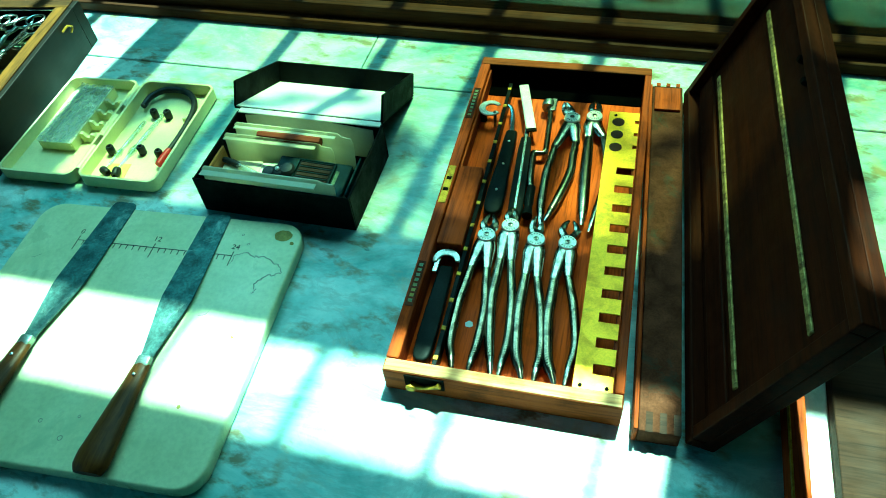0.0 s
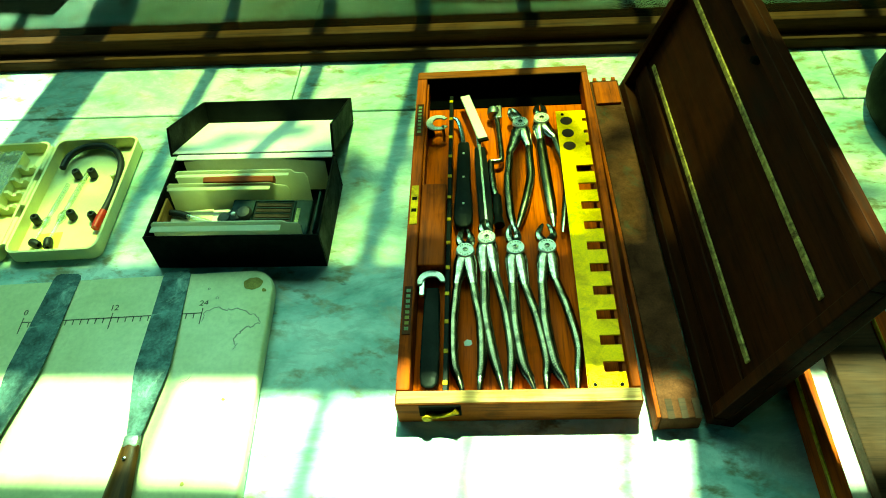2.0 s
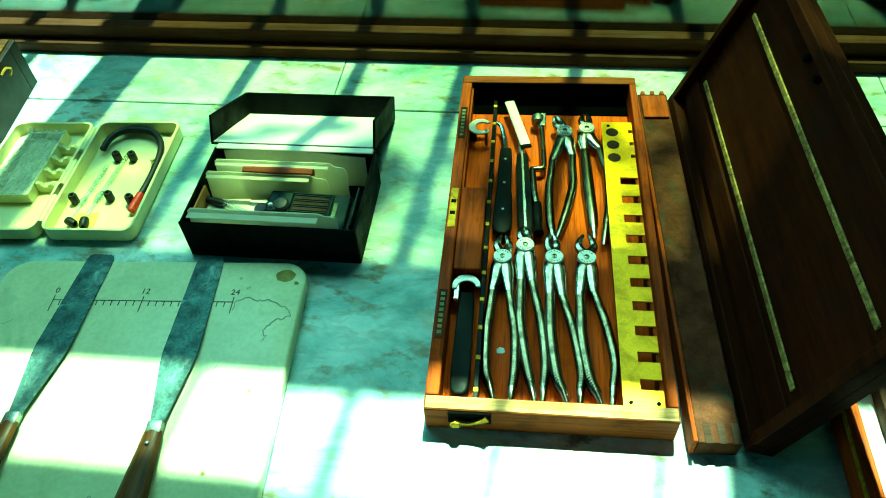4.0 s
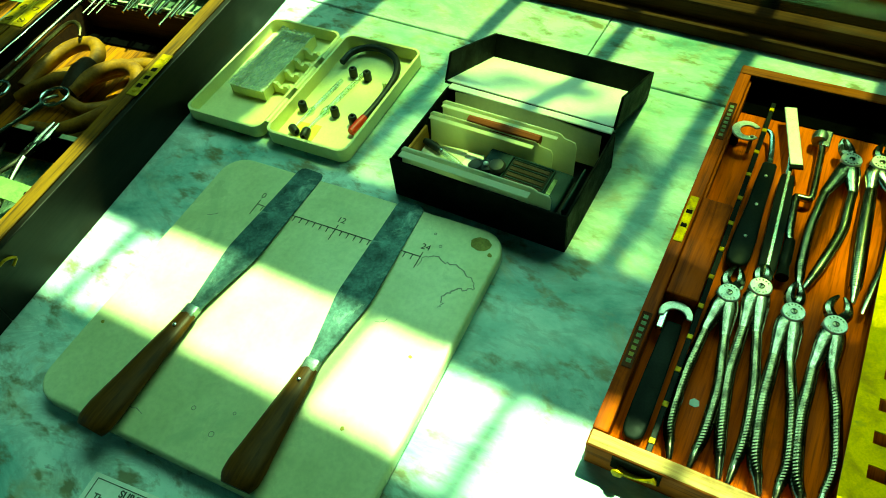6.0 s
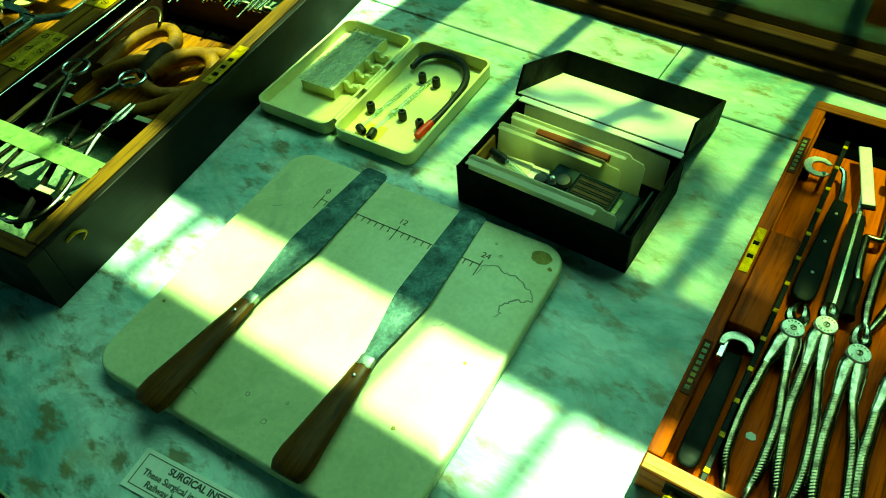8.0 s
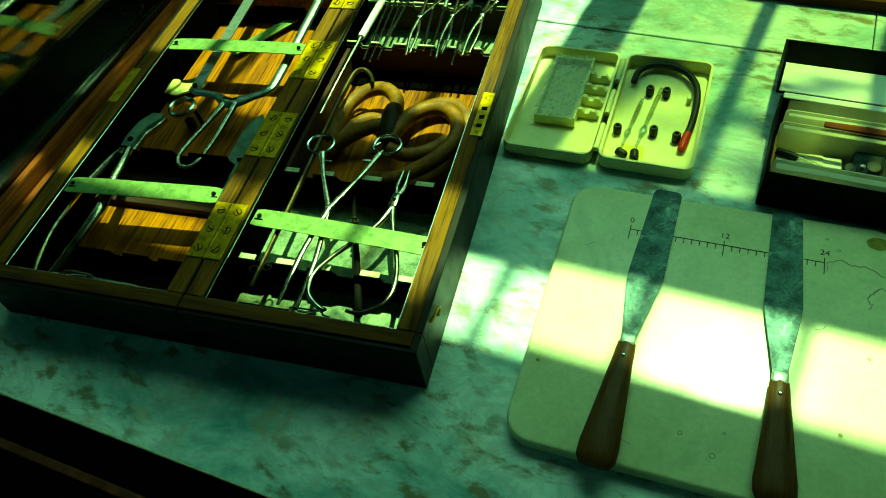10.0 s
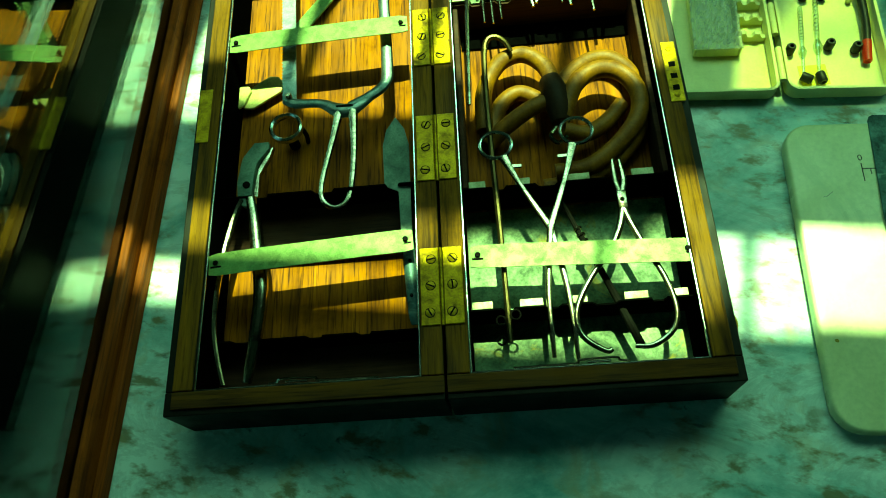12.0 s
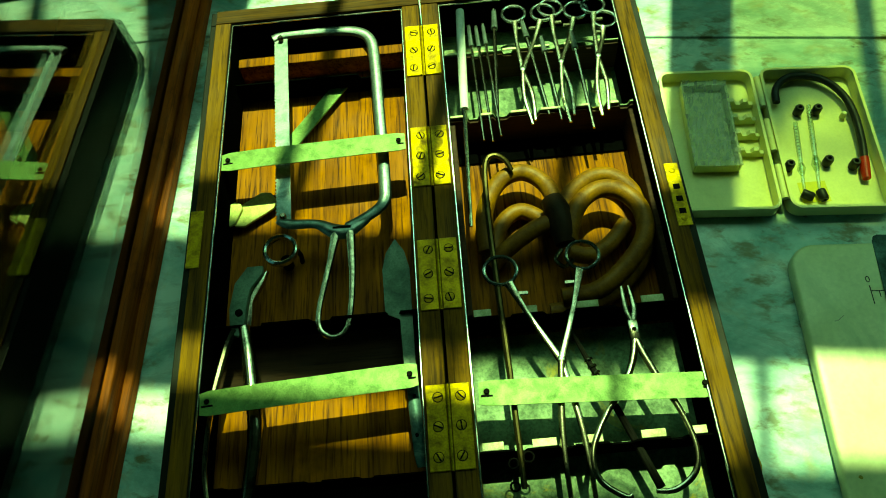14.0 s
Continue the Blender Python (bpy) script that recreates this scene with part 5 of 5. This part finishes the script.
def ring_forceps(name, label, rings, piv, jaws, z, r=0.0125, group="", thick=0.0024, wire=0.0017):
    """Scissor-like forceps: two finger rings, two crossing shanks, two jaws."""
    f = thing(name, label, "artery forceps", in_case(0, 0, z), group)
    for s, ring, jaw in ((-1, rings[0], jaws[0]), (1, rings[1], jaws[1])):
        part("finger_ring", sweep(circle(*ring, 0.010, r, 24, 0.95), wire, 8, 1, True), STEEL, f, smooth=True)
        away = Vector((piv[0] - ring[0], piv[1] - ring[1])).normalized() * r
        a = (ring[0] + away.x, ring[1] + away.y)
        part("shank", sweep([(*a, 0.010), (a[0] * 0.6 + piv[0] * 0.4 + s * 0.0012, a[1] * 0.6 + piv[1] * 0.4, 0.0102), (piv[0], piv[1], 0.0105 + s * 0.0008)], [thick * 1.7, thick * 0.85, thick * 1.25], 8, 6, flat=0.65), STEEL_OLD, f, smooth=True)
        inward = s * -1.0
        part("ratchet", block(min(0, inward * r * 0.75), max(0, inward * r * 0.75), -0.0016, 0.0016, 0.0088, 0.0108, 0.0004, 1), STEEL_OLD, f, at=pose(a[0] * 0.86 + piv[0] * 0.14, a[1] * 0.86 + piv[1] * 0.14, 0))
        mid = ((piv[0] + jaw[0]) / 2 - s * -0.003, (piv[1] + jaw[1]) / 2)
        part("jaw", sweep([(piv[0], piv[1], 0.0105 - s * 0.0008), (*mid, 0.0100), (*jaw, 0.0085)], [thick * 1.15, thick, thick * 0.7], 8, 6, flat=0.8), STEEL_OLD, f, smooth=True)
    part("pivot", lathe([(0.0024, 0.008), (0.0024, 0.0128), (0.0016, 0.0132)], 14), STEEL_DULL, f, smooth=True, at=pose(piv[0], piv[1], 0))
    return f


ring_forceps("artery_forceps", "large steel artery forceps with two finger rings", ((0.0500, 0.2150), (0.1185, 0.2225)), (0.0885, 0.134), ((0.0810, 0.028), (0.0985, 0.026)), 0.041, 0.0135, thick=0.0025)
nip = thing("bone_nippers", "steel bone nippers with bowed spring handles", "bone nippers", in_case(0, 0, 0.041))
for s, pts in ((-1, [(0.1445, 0.191, 0.010), (0.1445, 0.170, 0.010), (0.1475, 0.150, 0.010), (0.138, 0.120, 0.010), (0.113, 0.086, 0.010), (0.1010, 0.062, 0.010), (0.1035, 0.043, 0.009), (0.119, 0.031, 0.008), (0.124, 0.032, 0.008)]),
               (1, [(0.1500, 0.191, 0.010), (0.1510, 0.170, 0.010), (0.1470, 0.150, 0.010), (0.156, 0.120, 0.010), (0.170, 0.086, 0.010), (0.1750, 0.060, 0.010), (0.170, 0.043, 0.009), (0.155, 0.033, 0.008), (0.141, 0.033, 0.008)])):
    part("arm", sweep(pts, [0.0014, 0.0028, 0.0034, 0.0027, 0.0023, 0.0023, 0.0023, 0.0022, 0.0017], 9, 5, flat=0.85), STEEL_OLD, nip, smooth=True)
part("box_joint", block(-0.0040, 0.0040, -0.0085, 0.0085, 0.0075, 0.0130, 0.0014), STEEL_OLD, nip, smooth=True, at=pose(0.1473, 0.153, 0))
part("pivot", lathe([(0.0018, 0.0128), (0.0018, 0.0135), (0.0012, 0.0138)], 12), BLACK_METAL, nip, at=pose(0.1473, 0.153, 0))
probe = thing("dark_probe", "dark ribbed steel probe lying aslant", "surgical probe", in_case(0, 0, 0.030))
part("shaft", sweep([(0.101, 0.163, 0.009), (0.112, 0.132, 0.009), (0.128, 0.092, 0.008), (0.148, 0.037, 0.006)], [0.0012, 0.0024, 0.0028, 0.0034], 8, 5), BLACK_METAL, probe, smooth=True)
for q in (0.3, 0.36, 0.42):
    part("collar", moved(lathe([(0.0036, -0.001), (0.0040, 0.0), (0.0036, 0.001)], 12), pose(0.101 + 0.033 * q, 0.163 - 0.09 * q, 0.009, 90, 0, 20)), STEEL_OLD, probe, smooth=True)

GROUP = "artery forceps in the back bay"
ring_forceps("artery_forceps", "slim steel artery forceps resting on the notched rack", ((0.093, 0.500), (0.122, 0.498)), (0.0935, 0.425), ((0.0955, 0.362), (0.0985, 0.366)), 0.041, 0.0115, GROUP, 0.0022)
ring_forceps("artery_forceps", "slim steel artery forceps resting on the notched rack", ((0.130, 0.503), (0.155, 0.497)), (0.1310, 0.430), ((0.1300, 0.360), (0.1345, 0.368)), 0.041, 0.0115, GROUP, 0.0022)
ring_forceps("artery_forceps", "slim steel artery forceps resting on the notched rack", ((0.172, 0.498), (0.180, 0.478)), (0.1660, 0.430), ((0.1590, 0.362), (0.1655, 0.368)), 0.044, 0.0110, GROUP, 0.0022)
for x0, y0, x1, y1, r in ((0.047, 0.490, 0.0495, 0.350, 0.0014), (0.054, 0.488, 0.0575, 0.348, 0.0014), (0.061, 0.490, 0.0655, 0.353, 0.0014), (0.074, 0.508, 0.0650, 0.380, 0.0020), (0.100, 0.490, 0.112, 0.372, 0.0018), (0.116, 0.466, 0.1225, 0.365, 0.0016), (0.146, 0.47, 0.150, 0.352, 0.0018)):
    pr = thing("steel_probe", "thin straight steel probe on the notched rack", "surgical probe", in_case(0, 0, 0.041), "probes in the back bay")
    part("shaft", sweep([(x0, y0, 0.0100), ((x0 + x1) / 2, (y0 + y1) / 2, 0.0095), (x1, y1, 0.0075)], [r * 1.3, r, r, r * 0.7], 7, 5), STEEL_OLD, pr, smooth=True)
    part("grip", sweep([(x0, y0, 0.0100), (x0 * 0.8 + x1 * 0.2, y0 * 0.8 + y1 * 0.2, 0.0099)], [r * 1.2, r * 1.8], 8, 3), STEEL_DULL, pr, smooth=True)
cath = thing("steel_catheter", "pale thick steel catheter along the hinge wall", "catheter", in_case(0, 0, 0.040))
part("barrel", sweep([(0.040, 0.512, 0.010), (0.037, 0.450, 0.010), (0.0345, 0.386, 0.010)], [0.0042, 0.0044, 0.0040], 10, 5), WHITE_METAL, cath, smooth=True)
part("stem", sweep([(0.0345, 0.388, 0.010), (0.0325, 0.330, 0.009), (0.030, 0.262, 0.006)], [0.0026, 0.0020, 0.0016], 8, 5), STEEL_OLD, cath, smooth=True)

# ---- in the ivory case ----


def in_ivory(u, v, z=0.0023, turn=0.0):
    return IVORY @ pose(u, v, z, 0, 0, turn)


holder = thing("pipette_holder", "pale yellow moulded pipette holder under clear film", "pipette holder", in_ivory(0, 0))
part("frame", joined(block(-0.071, -0.033, -0.032, -0.029, 0, 0.011, 0.0006), block(-0.071, -0.033, 0.064, 0.067, 0, 0.011, 0.0006), block(-0.0735, -0.0712, -0.032, 0.067, 0, 0.011, 0.0006), block(-0.0328, -0.0305, -0.032, 0.067, 0, 0.013, 0.0006)), PLASTIC_TRAY, holder)
part("floor", block(-0.071, -0.033, -0.0288, 0.0638, 0.0, 0.002), PLASTIC_TRAY, holder)
for v in (-0.014, 0.006, 0.025, 0.044):
    rib = [(-0.0303, 0.0), (-0.0303, 0.012), (-0.026, 0.012), (-0.023, 0.007), (-0.019, 0.007), (-0.017, 0.011), (-0.013, 0.011), (-0.010, 0.006), (-0.0065, 0.006), (-0.0065, 0.0)]
    part("rib", moved(prism(rib, -0.002, 0.002), Matrix.Translation((0, v, 0)) @ Matrix.Rotation(radians(90), 4, "X")), PLASTIC_TRAY, holder)


def crumpled(x0, x1, y0, y1, z, amp, n=22, seed=3):
    r = random.Random(seed)
    bm = bmesh.new()
    g = [[bm.verts.new((x0 + (x1 - x0) * i / n + r.uniform(-1, 1) * 0.0007, y0 + (y1 - y0) * j / n + r.uniform(-1, 1) * 0.001, z + amp * (noise.noise(Vector((i * 0.45, j * 0.35, seed))) + r.uniform(-0.4, 0.4)))) for j in range(n + 1)] for i in range(n + 1)]
    for i in range(n):
        for j in range(n):
            bm.faces.new((g[i][j], g[i + 1][j], g[i + 1][j + 1], g[i][j + 1]))
    return bm


wrap = thing("plastic_wrap", "crumpled clear plastic bag in the holder", "plastic bag", in_ivory(0, 0))
part("film", crumpled(-0.0745, -0.0305, -0.033, 0.068, 0.0135, 0.0028), FILM, wrap)
part("film_fold", crumpled(-0.068, -0.036, -0.022, 0.058, 0.0070, 0.0020, 18, 8), FILM, wrap)
hose = thing("rubber_hose", "black rubber mouth tube with a red tip", "rubber tube", in_ivory(0, 0))
part("hose", sweep([(0.0165, 0.044, 0.006), (0.0185, 0.060, 0.007), (0.030, 0.072, 0.008), (0.048, 0.0745, 0.008), (0.066, 0.068, 0.008), (0.0795, 0.050, 0.008), (0.0845, 0.026, 0.008), (0.0845, -0.004, 0.007), (0.0820, -0.026, 0.006)], 0.0035, 12, 6), BLACK_RUBBER, hose, smooth=True)
part("tip", sweep([(0.0822, -0.024, 0.006), (0.0805, -0.036, 0.0056), (0.0795, -0.046, 0.0052)], [0.0041, 0.0042, 0.0038], 12, 3), RED, hose, "red rubber mouthpiece", smooth=True)
for u, v, t, lying in ((0.0355, 0.034, 0, 0), (0.0525, 0.034, 0, 0), (0.0140, -0.030, 0, 0), (0.0495, -0.026, 0, 0), (0.0725, -0.030, 0, 0), (0.0240, -0.062, 60, 1), (0.0370, -0.062, 10, 1)):
    cap = thing("rubber_bung", "small black rubber bung lying over" if lying else "small black rubber bung standing upright", "bung", in_ivory(u, v, 0.0024, t), "black bungs in the ivory case")
    body = lathe([(0.0040, 0.0), (0.0043, 0.001), (0.0043, 0.009), (0.0034, 0.0106), (0.0020, 0.0106), (0.0018, 0.007)], 18)
    part("body", moved(body, pose(0, 0.005, 0.0043, 90)) if lying else body, BLACK_RUBBER, cap, smooth=True)
for pts, r in (([(0.0300, 0.020, 0.004), (0.0225, -0.056, 0.004)], 0.0022), ([(0.0465, 0.040, 0.004), (0.0360, -0.056, 0.004)], 0.0024)):
    pip = thing("glass_pipette", "thin clear graduated glass pipette", "pipette", in_ivory(0, 0), "pipettes in the ivory case")
    a, b = (Vector(p) for p in pts)
    st = part("stem", sweep([a, a.lerp(b, 0.5), b], [r, r, r * 0.6], 12, 4), GLASS_ROD, pip, smooth=True)
    st.visible_shadow = False
    part("bulb", sweep([a.lerp(b, 0.62), a.lerp(b, 0.70), a.lerp(b, 0.78)], [r, r * 1.8, r], 12, 4), GLASS_ROD, pip, smooth=True).visible_shadow = False
    for k in range(9):
        q = a.lerp(b, 0.08 + 0.05 * k)
        part("graduation", sweep(circle(0, 0, 0, r * 1.03, 10), 0.00022, 4, 1, True), INK, pip, at=Matrix.Translation(q) @ (b - a).to_track_quat("Z", "Y").to_matrix().to_4x4())
slip = thing("yellow_slip", "bright yellow paper slip under the pipettes", "paper slip", in_ivory(0.033, -0.055, 0.0023, 4))
part("slip", block(-0.013, 0.012, -0.012, 0.010, 0, 0.0004), YELLOW, slip)
stub = thing("plastic_stub", "small pale green plastic stub", "plastic stub", in_ivory(0.0765, 0.028, 0.0023))
part("stub", moved(lathe([(0.0026, 0.0), (0.0026, 0.007), (0.0018, 0.008)], 12), pose(0, 0, 0)), PLASTIC_TRAY, stub)

# ---- in the black box ----


def in_black(u, v, z=0.0031, turn=0.0):
    return BLACK @ pose(u, v, z, 0, 0, turn)


def divider(x0, x1, h, cut, thick=0.003):
    """An upright white card whose right end steps down."""
    pts = [(x0, 0), (x1, 0), (x1, h - cut), (x1 - 0.002, h - cut * 0.5), (x1 - 0.012, h - cut * 0.35), (x1 - 0.014, h - 0.001), (x1 - 0.017, h), (x0 + 0.003, h), (x0, h - 0.003)]
    return moved(prism(pts, -thick / 2, thick / 2, 0.0006, 2), Matrix.Rotation(radians(90), 4, "X"))


for u0, u1, v, h, cut, m, label, th, lip in ((-0.0765, 0.062, 0.0085, 0.0450, 0.006, CARD_WHITE, "long white card divider with a stepped end", 0.0020, 0.0075), (-0.0765, 0.042, 0.059, 0.0440, 0.008, CARD_CREAM, "cream card divider with a stepped end", 0.0016, 0.0050), (-0.0740, 0.056, 0.0775, 0.0430, 0.010, CARD_WHITE, "pale green-white card divider", 0.0016, 0.0045)):
    dv = thing("card_divider", label, "card divider", in_black(0, v) @ pose(0, 0, 0.0004, -8), "dividers in the black box")
    part("card", divider(u0, u1, h, cut, th), m, dv, smooth=True)
    part("fold", block(u0 + 0.003, u1 - 0.016, -th * 0.5 - lip, -th * 0.5 - 0.0001, h - 0.0022, h - 0.0010, 0.0004, 1), m, dv, at=pose(0, 0, 0, 4))
back_card = thing("card_sheet", "curled cream paper sheet behind the dividers", "paper sheet", in_black(0, 0.099))
part("sheet", moved(prism([(-0.072, 0), (0.070, 0), (0.070, 0.034), (0.02, 0.0385), (-0.04, 0.0395), (-0.072, 0.0370)], -0.0006, 0.0006), Matrix.Rotation(radians(83), 4, "X")), CREAM_CARD, back_card)
stick = thing("red_stick", "reddish brown wooden stick between two cards", "wooden stick", in_black(-0.006, 0.0690, 0.0405))
part("stick", sweep([(-0.034, 0, 0.0045), (0.0, 0, 0.0047), (0.034, 0, 0.0045)], [0.0046, 0.0052, 0.0048], 8, 3), wood("red_brown_stick", (0.26, 0.07, 0.03), (0.14, 0.035, 0.015), along=0), stick, smooth=True)
part("stick_rest", block(-0.028, 0.028, -0.0015, 0.0015, -0.0373, 0.0), CREAM_CARD, stick)
comp = thing("colour_comparator", "slate-blue bakelite comparator with slots and a black knob", "comparator", in_black(0.026, 0.036, 0.0031, -2) @ pose(0, 0, 0.0022, 7))
part("body", block(-0.037, 0.040, -0.0215, 0.0205, 0.0, 0.029, 0.002), SLATE, comp)
part("slot_panel", block(-0.0135, 0.0235, -0.0170, 0.0160, 0.0291, 0.0305, 0.0006, 1), BLACK_EBONITE, comp)
for k in range(5):
    part("slot", block(-0.0115, 0.0215, -0.0148 + 0.0063 * k, -0.0112 + 0.0063 * k, 0.0305, 0.0312, 0.0003, 1), BRASS if k == 0 else BROWN_LEATHER, comp)
knob = part("knob", lathe([(0.0075, 0.0), (0.0075, 0.031), (0.0060, 0.0345), (0.0030, 0.0352)], 24), BLACK_RUBBER, comp, "glossy black clamping knob", smooth=True, at=pose(-0.030, -0.002, 0))
for dx, dy, r in ((-0.0085, -0.0035, 0.0068), (0.0085, 0.0030, 0.0078)):
    part("wing", lathe([(r * 0.7, 0.0240), (r, 0.0262), (r, 0.0335), (r * 0.75, 0.0358), (r * 0.3, 0.0362)], 20), BLACK_RUBBER, knob, smooth=True, at=pose(dx, dy, 0))
part("knob_stud", lathe([(0.0022, 0.0352), (0.0022, 0.0368), (0.0014, 0.0374)], 12), STEEL_WHITE, knob, "bright screw", smooth=True)
for k in range(6):
    part("slot_edge", block(-0.0120, 0.0220, -0.0166 + 0.0063 * k, -0.0160 + 0.0063 * k, 0.0305, 0.0313), SLATE, comp)
part("label_bar", block(0.0265, 0.0300, -0.013, 0.010, 0.0291, 0.0294), LINER, comp)
part("arm", block(0.0405, 0.0460, -0.0200, 0.0180, 0.0, 0.0240, 0.001), BLACK_EBONITE, comp)
part("upright_plate", block(0.0462, 0.0482, -0.0190, 0.0260, 0.0, 0.0350, 0.0006, 1), SLATE, comp)
part("panel_frame", joined(block(-0.0150, -0.0137, -0.0180, 0.0172, 0.0291, 0.0318, 0.0003, 1), block(0.0237, 0.0250, -0.0180, 0.0172, 0.0291, 0.0318, 0.0003, 1), block(-0.0136, 0.0236, 0.0162, 0.0174, 0.0291, 0.0318, 0.0003, 1)), SLATE, comp, "raised slate frame")
pen = thing("dropper", "glass dropper with black rubber teat", "dropper", in_black(0, 0, 0.024))
part("teat", sweep([(-0.0740, 0.0470, 0.003), (-0.062, 0.0440, 0.003), (-0.055, 0.0415, 0.003)], [0.0030, 0.0036, 0.0032], 10, 4), BLACK_RUBBER, pen, smooth=True)
part("glass_stem", sweep([(-0.055, 0.0415, 0.003), (-0.035, 0.034, 0.003), (-0.018, 0.027, 0.002)], [0.0028, 0.0026, 0.0012], 10, 4), GLASS_ROD, pen, smooth=True)
book = thing("folded_leaflet", "folded white leaflet under the dropper", "leaflet", in_black(-0.042, 0.034, 0.0031, 6))
part("pages", block(-0.030, 0.026, -0.017, 0.019, 0.0, 0.0195, 0.0008, 1), PAPER, book)
part("cover", block(-0.030, 0.010, -0.017, 0.019, 0.0197, 0.0205), CREAM_CARD, book)
tan = thing("tan_card", "tan cardboard strip against the box wall", "card strip", in_black(-0.0765, 0.034, 0.0031))
part("strip", block(-0.001, 0.001, -0.020, 0.022, 0.0, 0.034), wood("tan_cardboard", (0.45, 0.27, 0.10), (0.34, 0.19, 0.06), along=1, rough=0.8), tan)

# ---- the printed card ----
sign = thing("caption_card", "small white printed caption card on the marble", "caption card", pose(-0.1384, 0.1582, 0.0002, 0, 0, 7.0))
part("card", block(0.0, 0.132, -0.0298, 0.0, 0, 0.0008), PAPER, sign)
for a, b, c, d in ((0.004, 0.128, -0.0036, -0.0030), (0.004, 0.128, -0.0264, -0.0258), (0.004, 0.0046, -0.0257, -0.0037), (0.1274, 0.128, -0.0257, -0.0037)):
    part("border_line", block(a, b, c, d, 0.0008, 0.0010), INK, sign)
lettering("SURGICAL INSTRUMENTS", 0.0070, INK, sign, pose(0.066, -0.0096, 0.0009), "heading", bold=0.00020)
lettering("These Surgical instruments", 0.0066, INK, sign, pose(0.009, -0.0172, 0.0009), "text_line", align="LEFT", bold=0.00014)
lettering("Railway hospital", 0.0066, INK, sign, pose(0.0163, -0.0240, 0.0009), "text_line", align="LEFT", bold=0.00014)

# ---- beyond the lid ----
# stands in for the east rail, though built as a narrow open case
rail_standin = thing("east_rail_standin", "stand-in for the showcase's east rail beyond the lid", "wooden case", pose(0.4635, 0.13, 0, 0, 0, 1.0))
for u0, u1 in ((0.0, 0.011), (0.072, 0.083)):
    part("side_wall", block(u0, u1, 0.0, 0.31, 0, 0.026, 0.0012), MAHOGANY, rail_standin)
    part("edge_strip", block(u0 - 0.0012, u0, 0.0, 0.31, 0.022, 0.0268, 0.0004, 1), BRASS, rail_standin, "thin brass edge")
for v0, v1 in ((0.0, 0.010), (0.30, 0.31)):
    part("end_wall", block(0.0112, 0.0718, v0, v1, 0, 0.026, 0.0012), MAHOGANY_X, rail_standin)
# the glass's white reflection as a pale strip, narrowed by a dark cover
part("lining", block(0.0112, 0.0718, 0.0102, 0.2998, 0.0004, 0.006), WHITE_METAL, rail_standin, "pale strip for the white reflection in the glass")
part("streak_cover", block(0.032, 0.0715, 0.0104, 0.2996, 0.0062, 0.020, 0.001), DARK_WOOD, rail_standin, "dark cover that narrows the pale streak")
pouch = thing("leather_pouch", "rounded black leather instrument pouch standing on the marble", "leather pouch", pose(0.695, 0.655, 0, 0, 0, 10))
part("bag", moved(lathe([(0.072, 0.0), (0.080, 0.010), (0.082, 0.030), (0.074, 0.065), (0.058, 0.100), (0.030, 0.122), (0.006, 0.128)], 36), Matrix.Diagonal((1, 1.15, 1, 1))), BLACK_BOX, pouch, smooth=True)
part("seam", sweep([(-0.078, -0.02, 0.045), (-0.074, 0.02, 0.060), (-0.062, 0.05, 0.075)], 0.0016, 6, 5), BLACK_RUBBER, pouch, smooth=True)
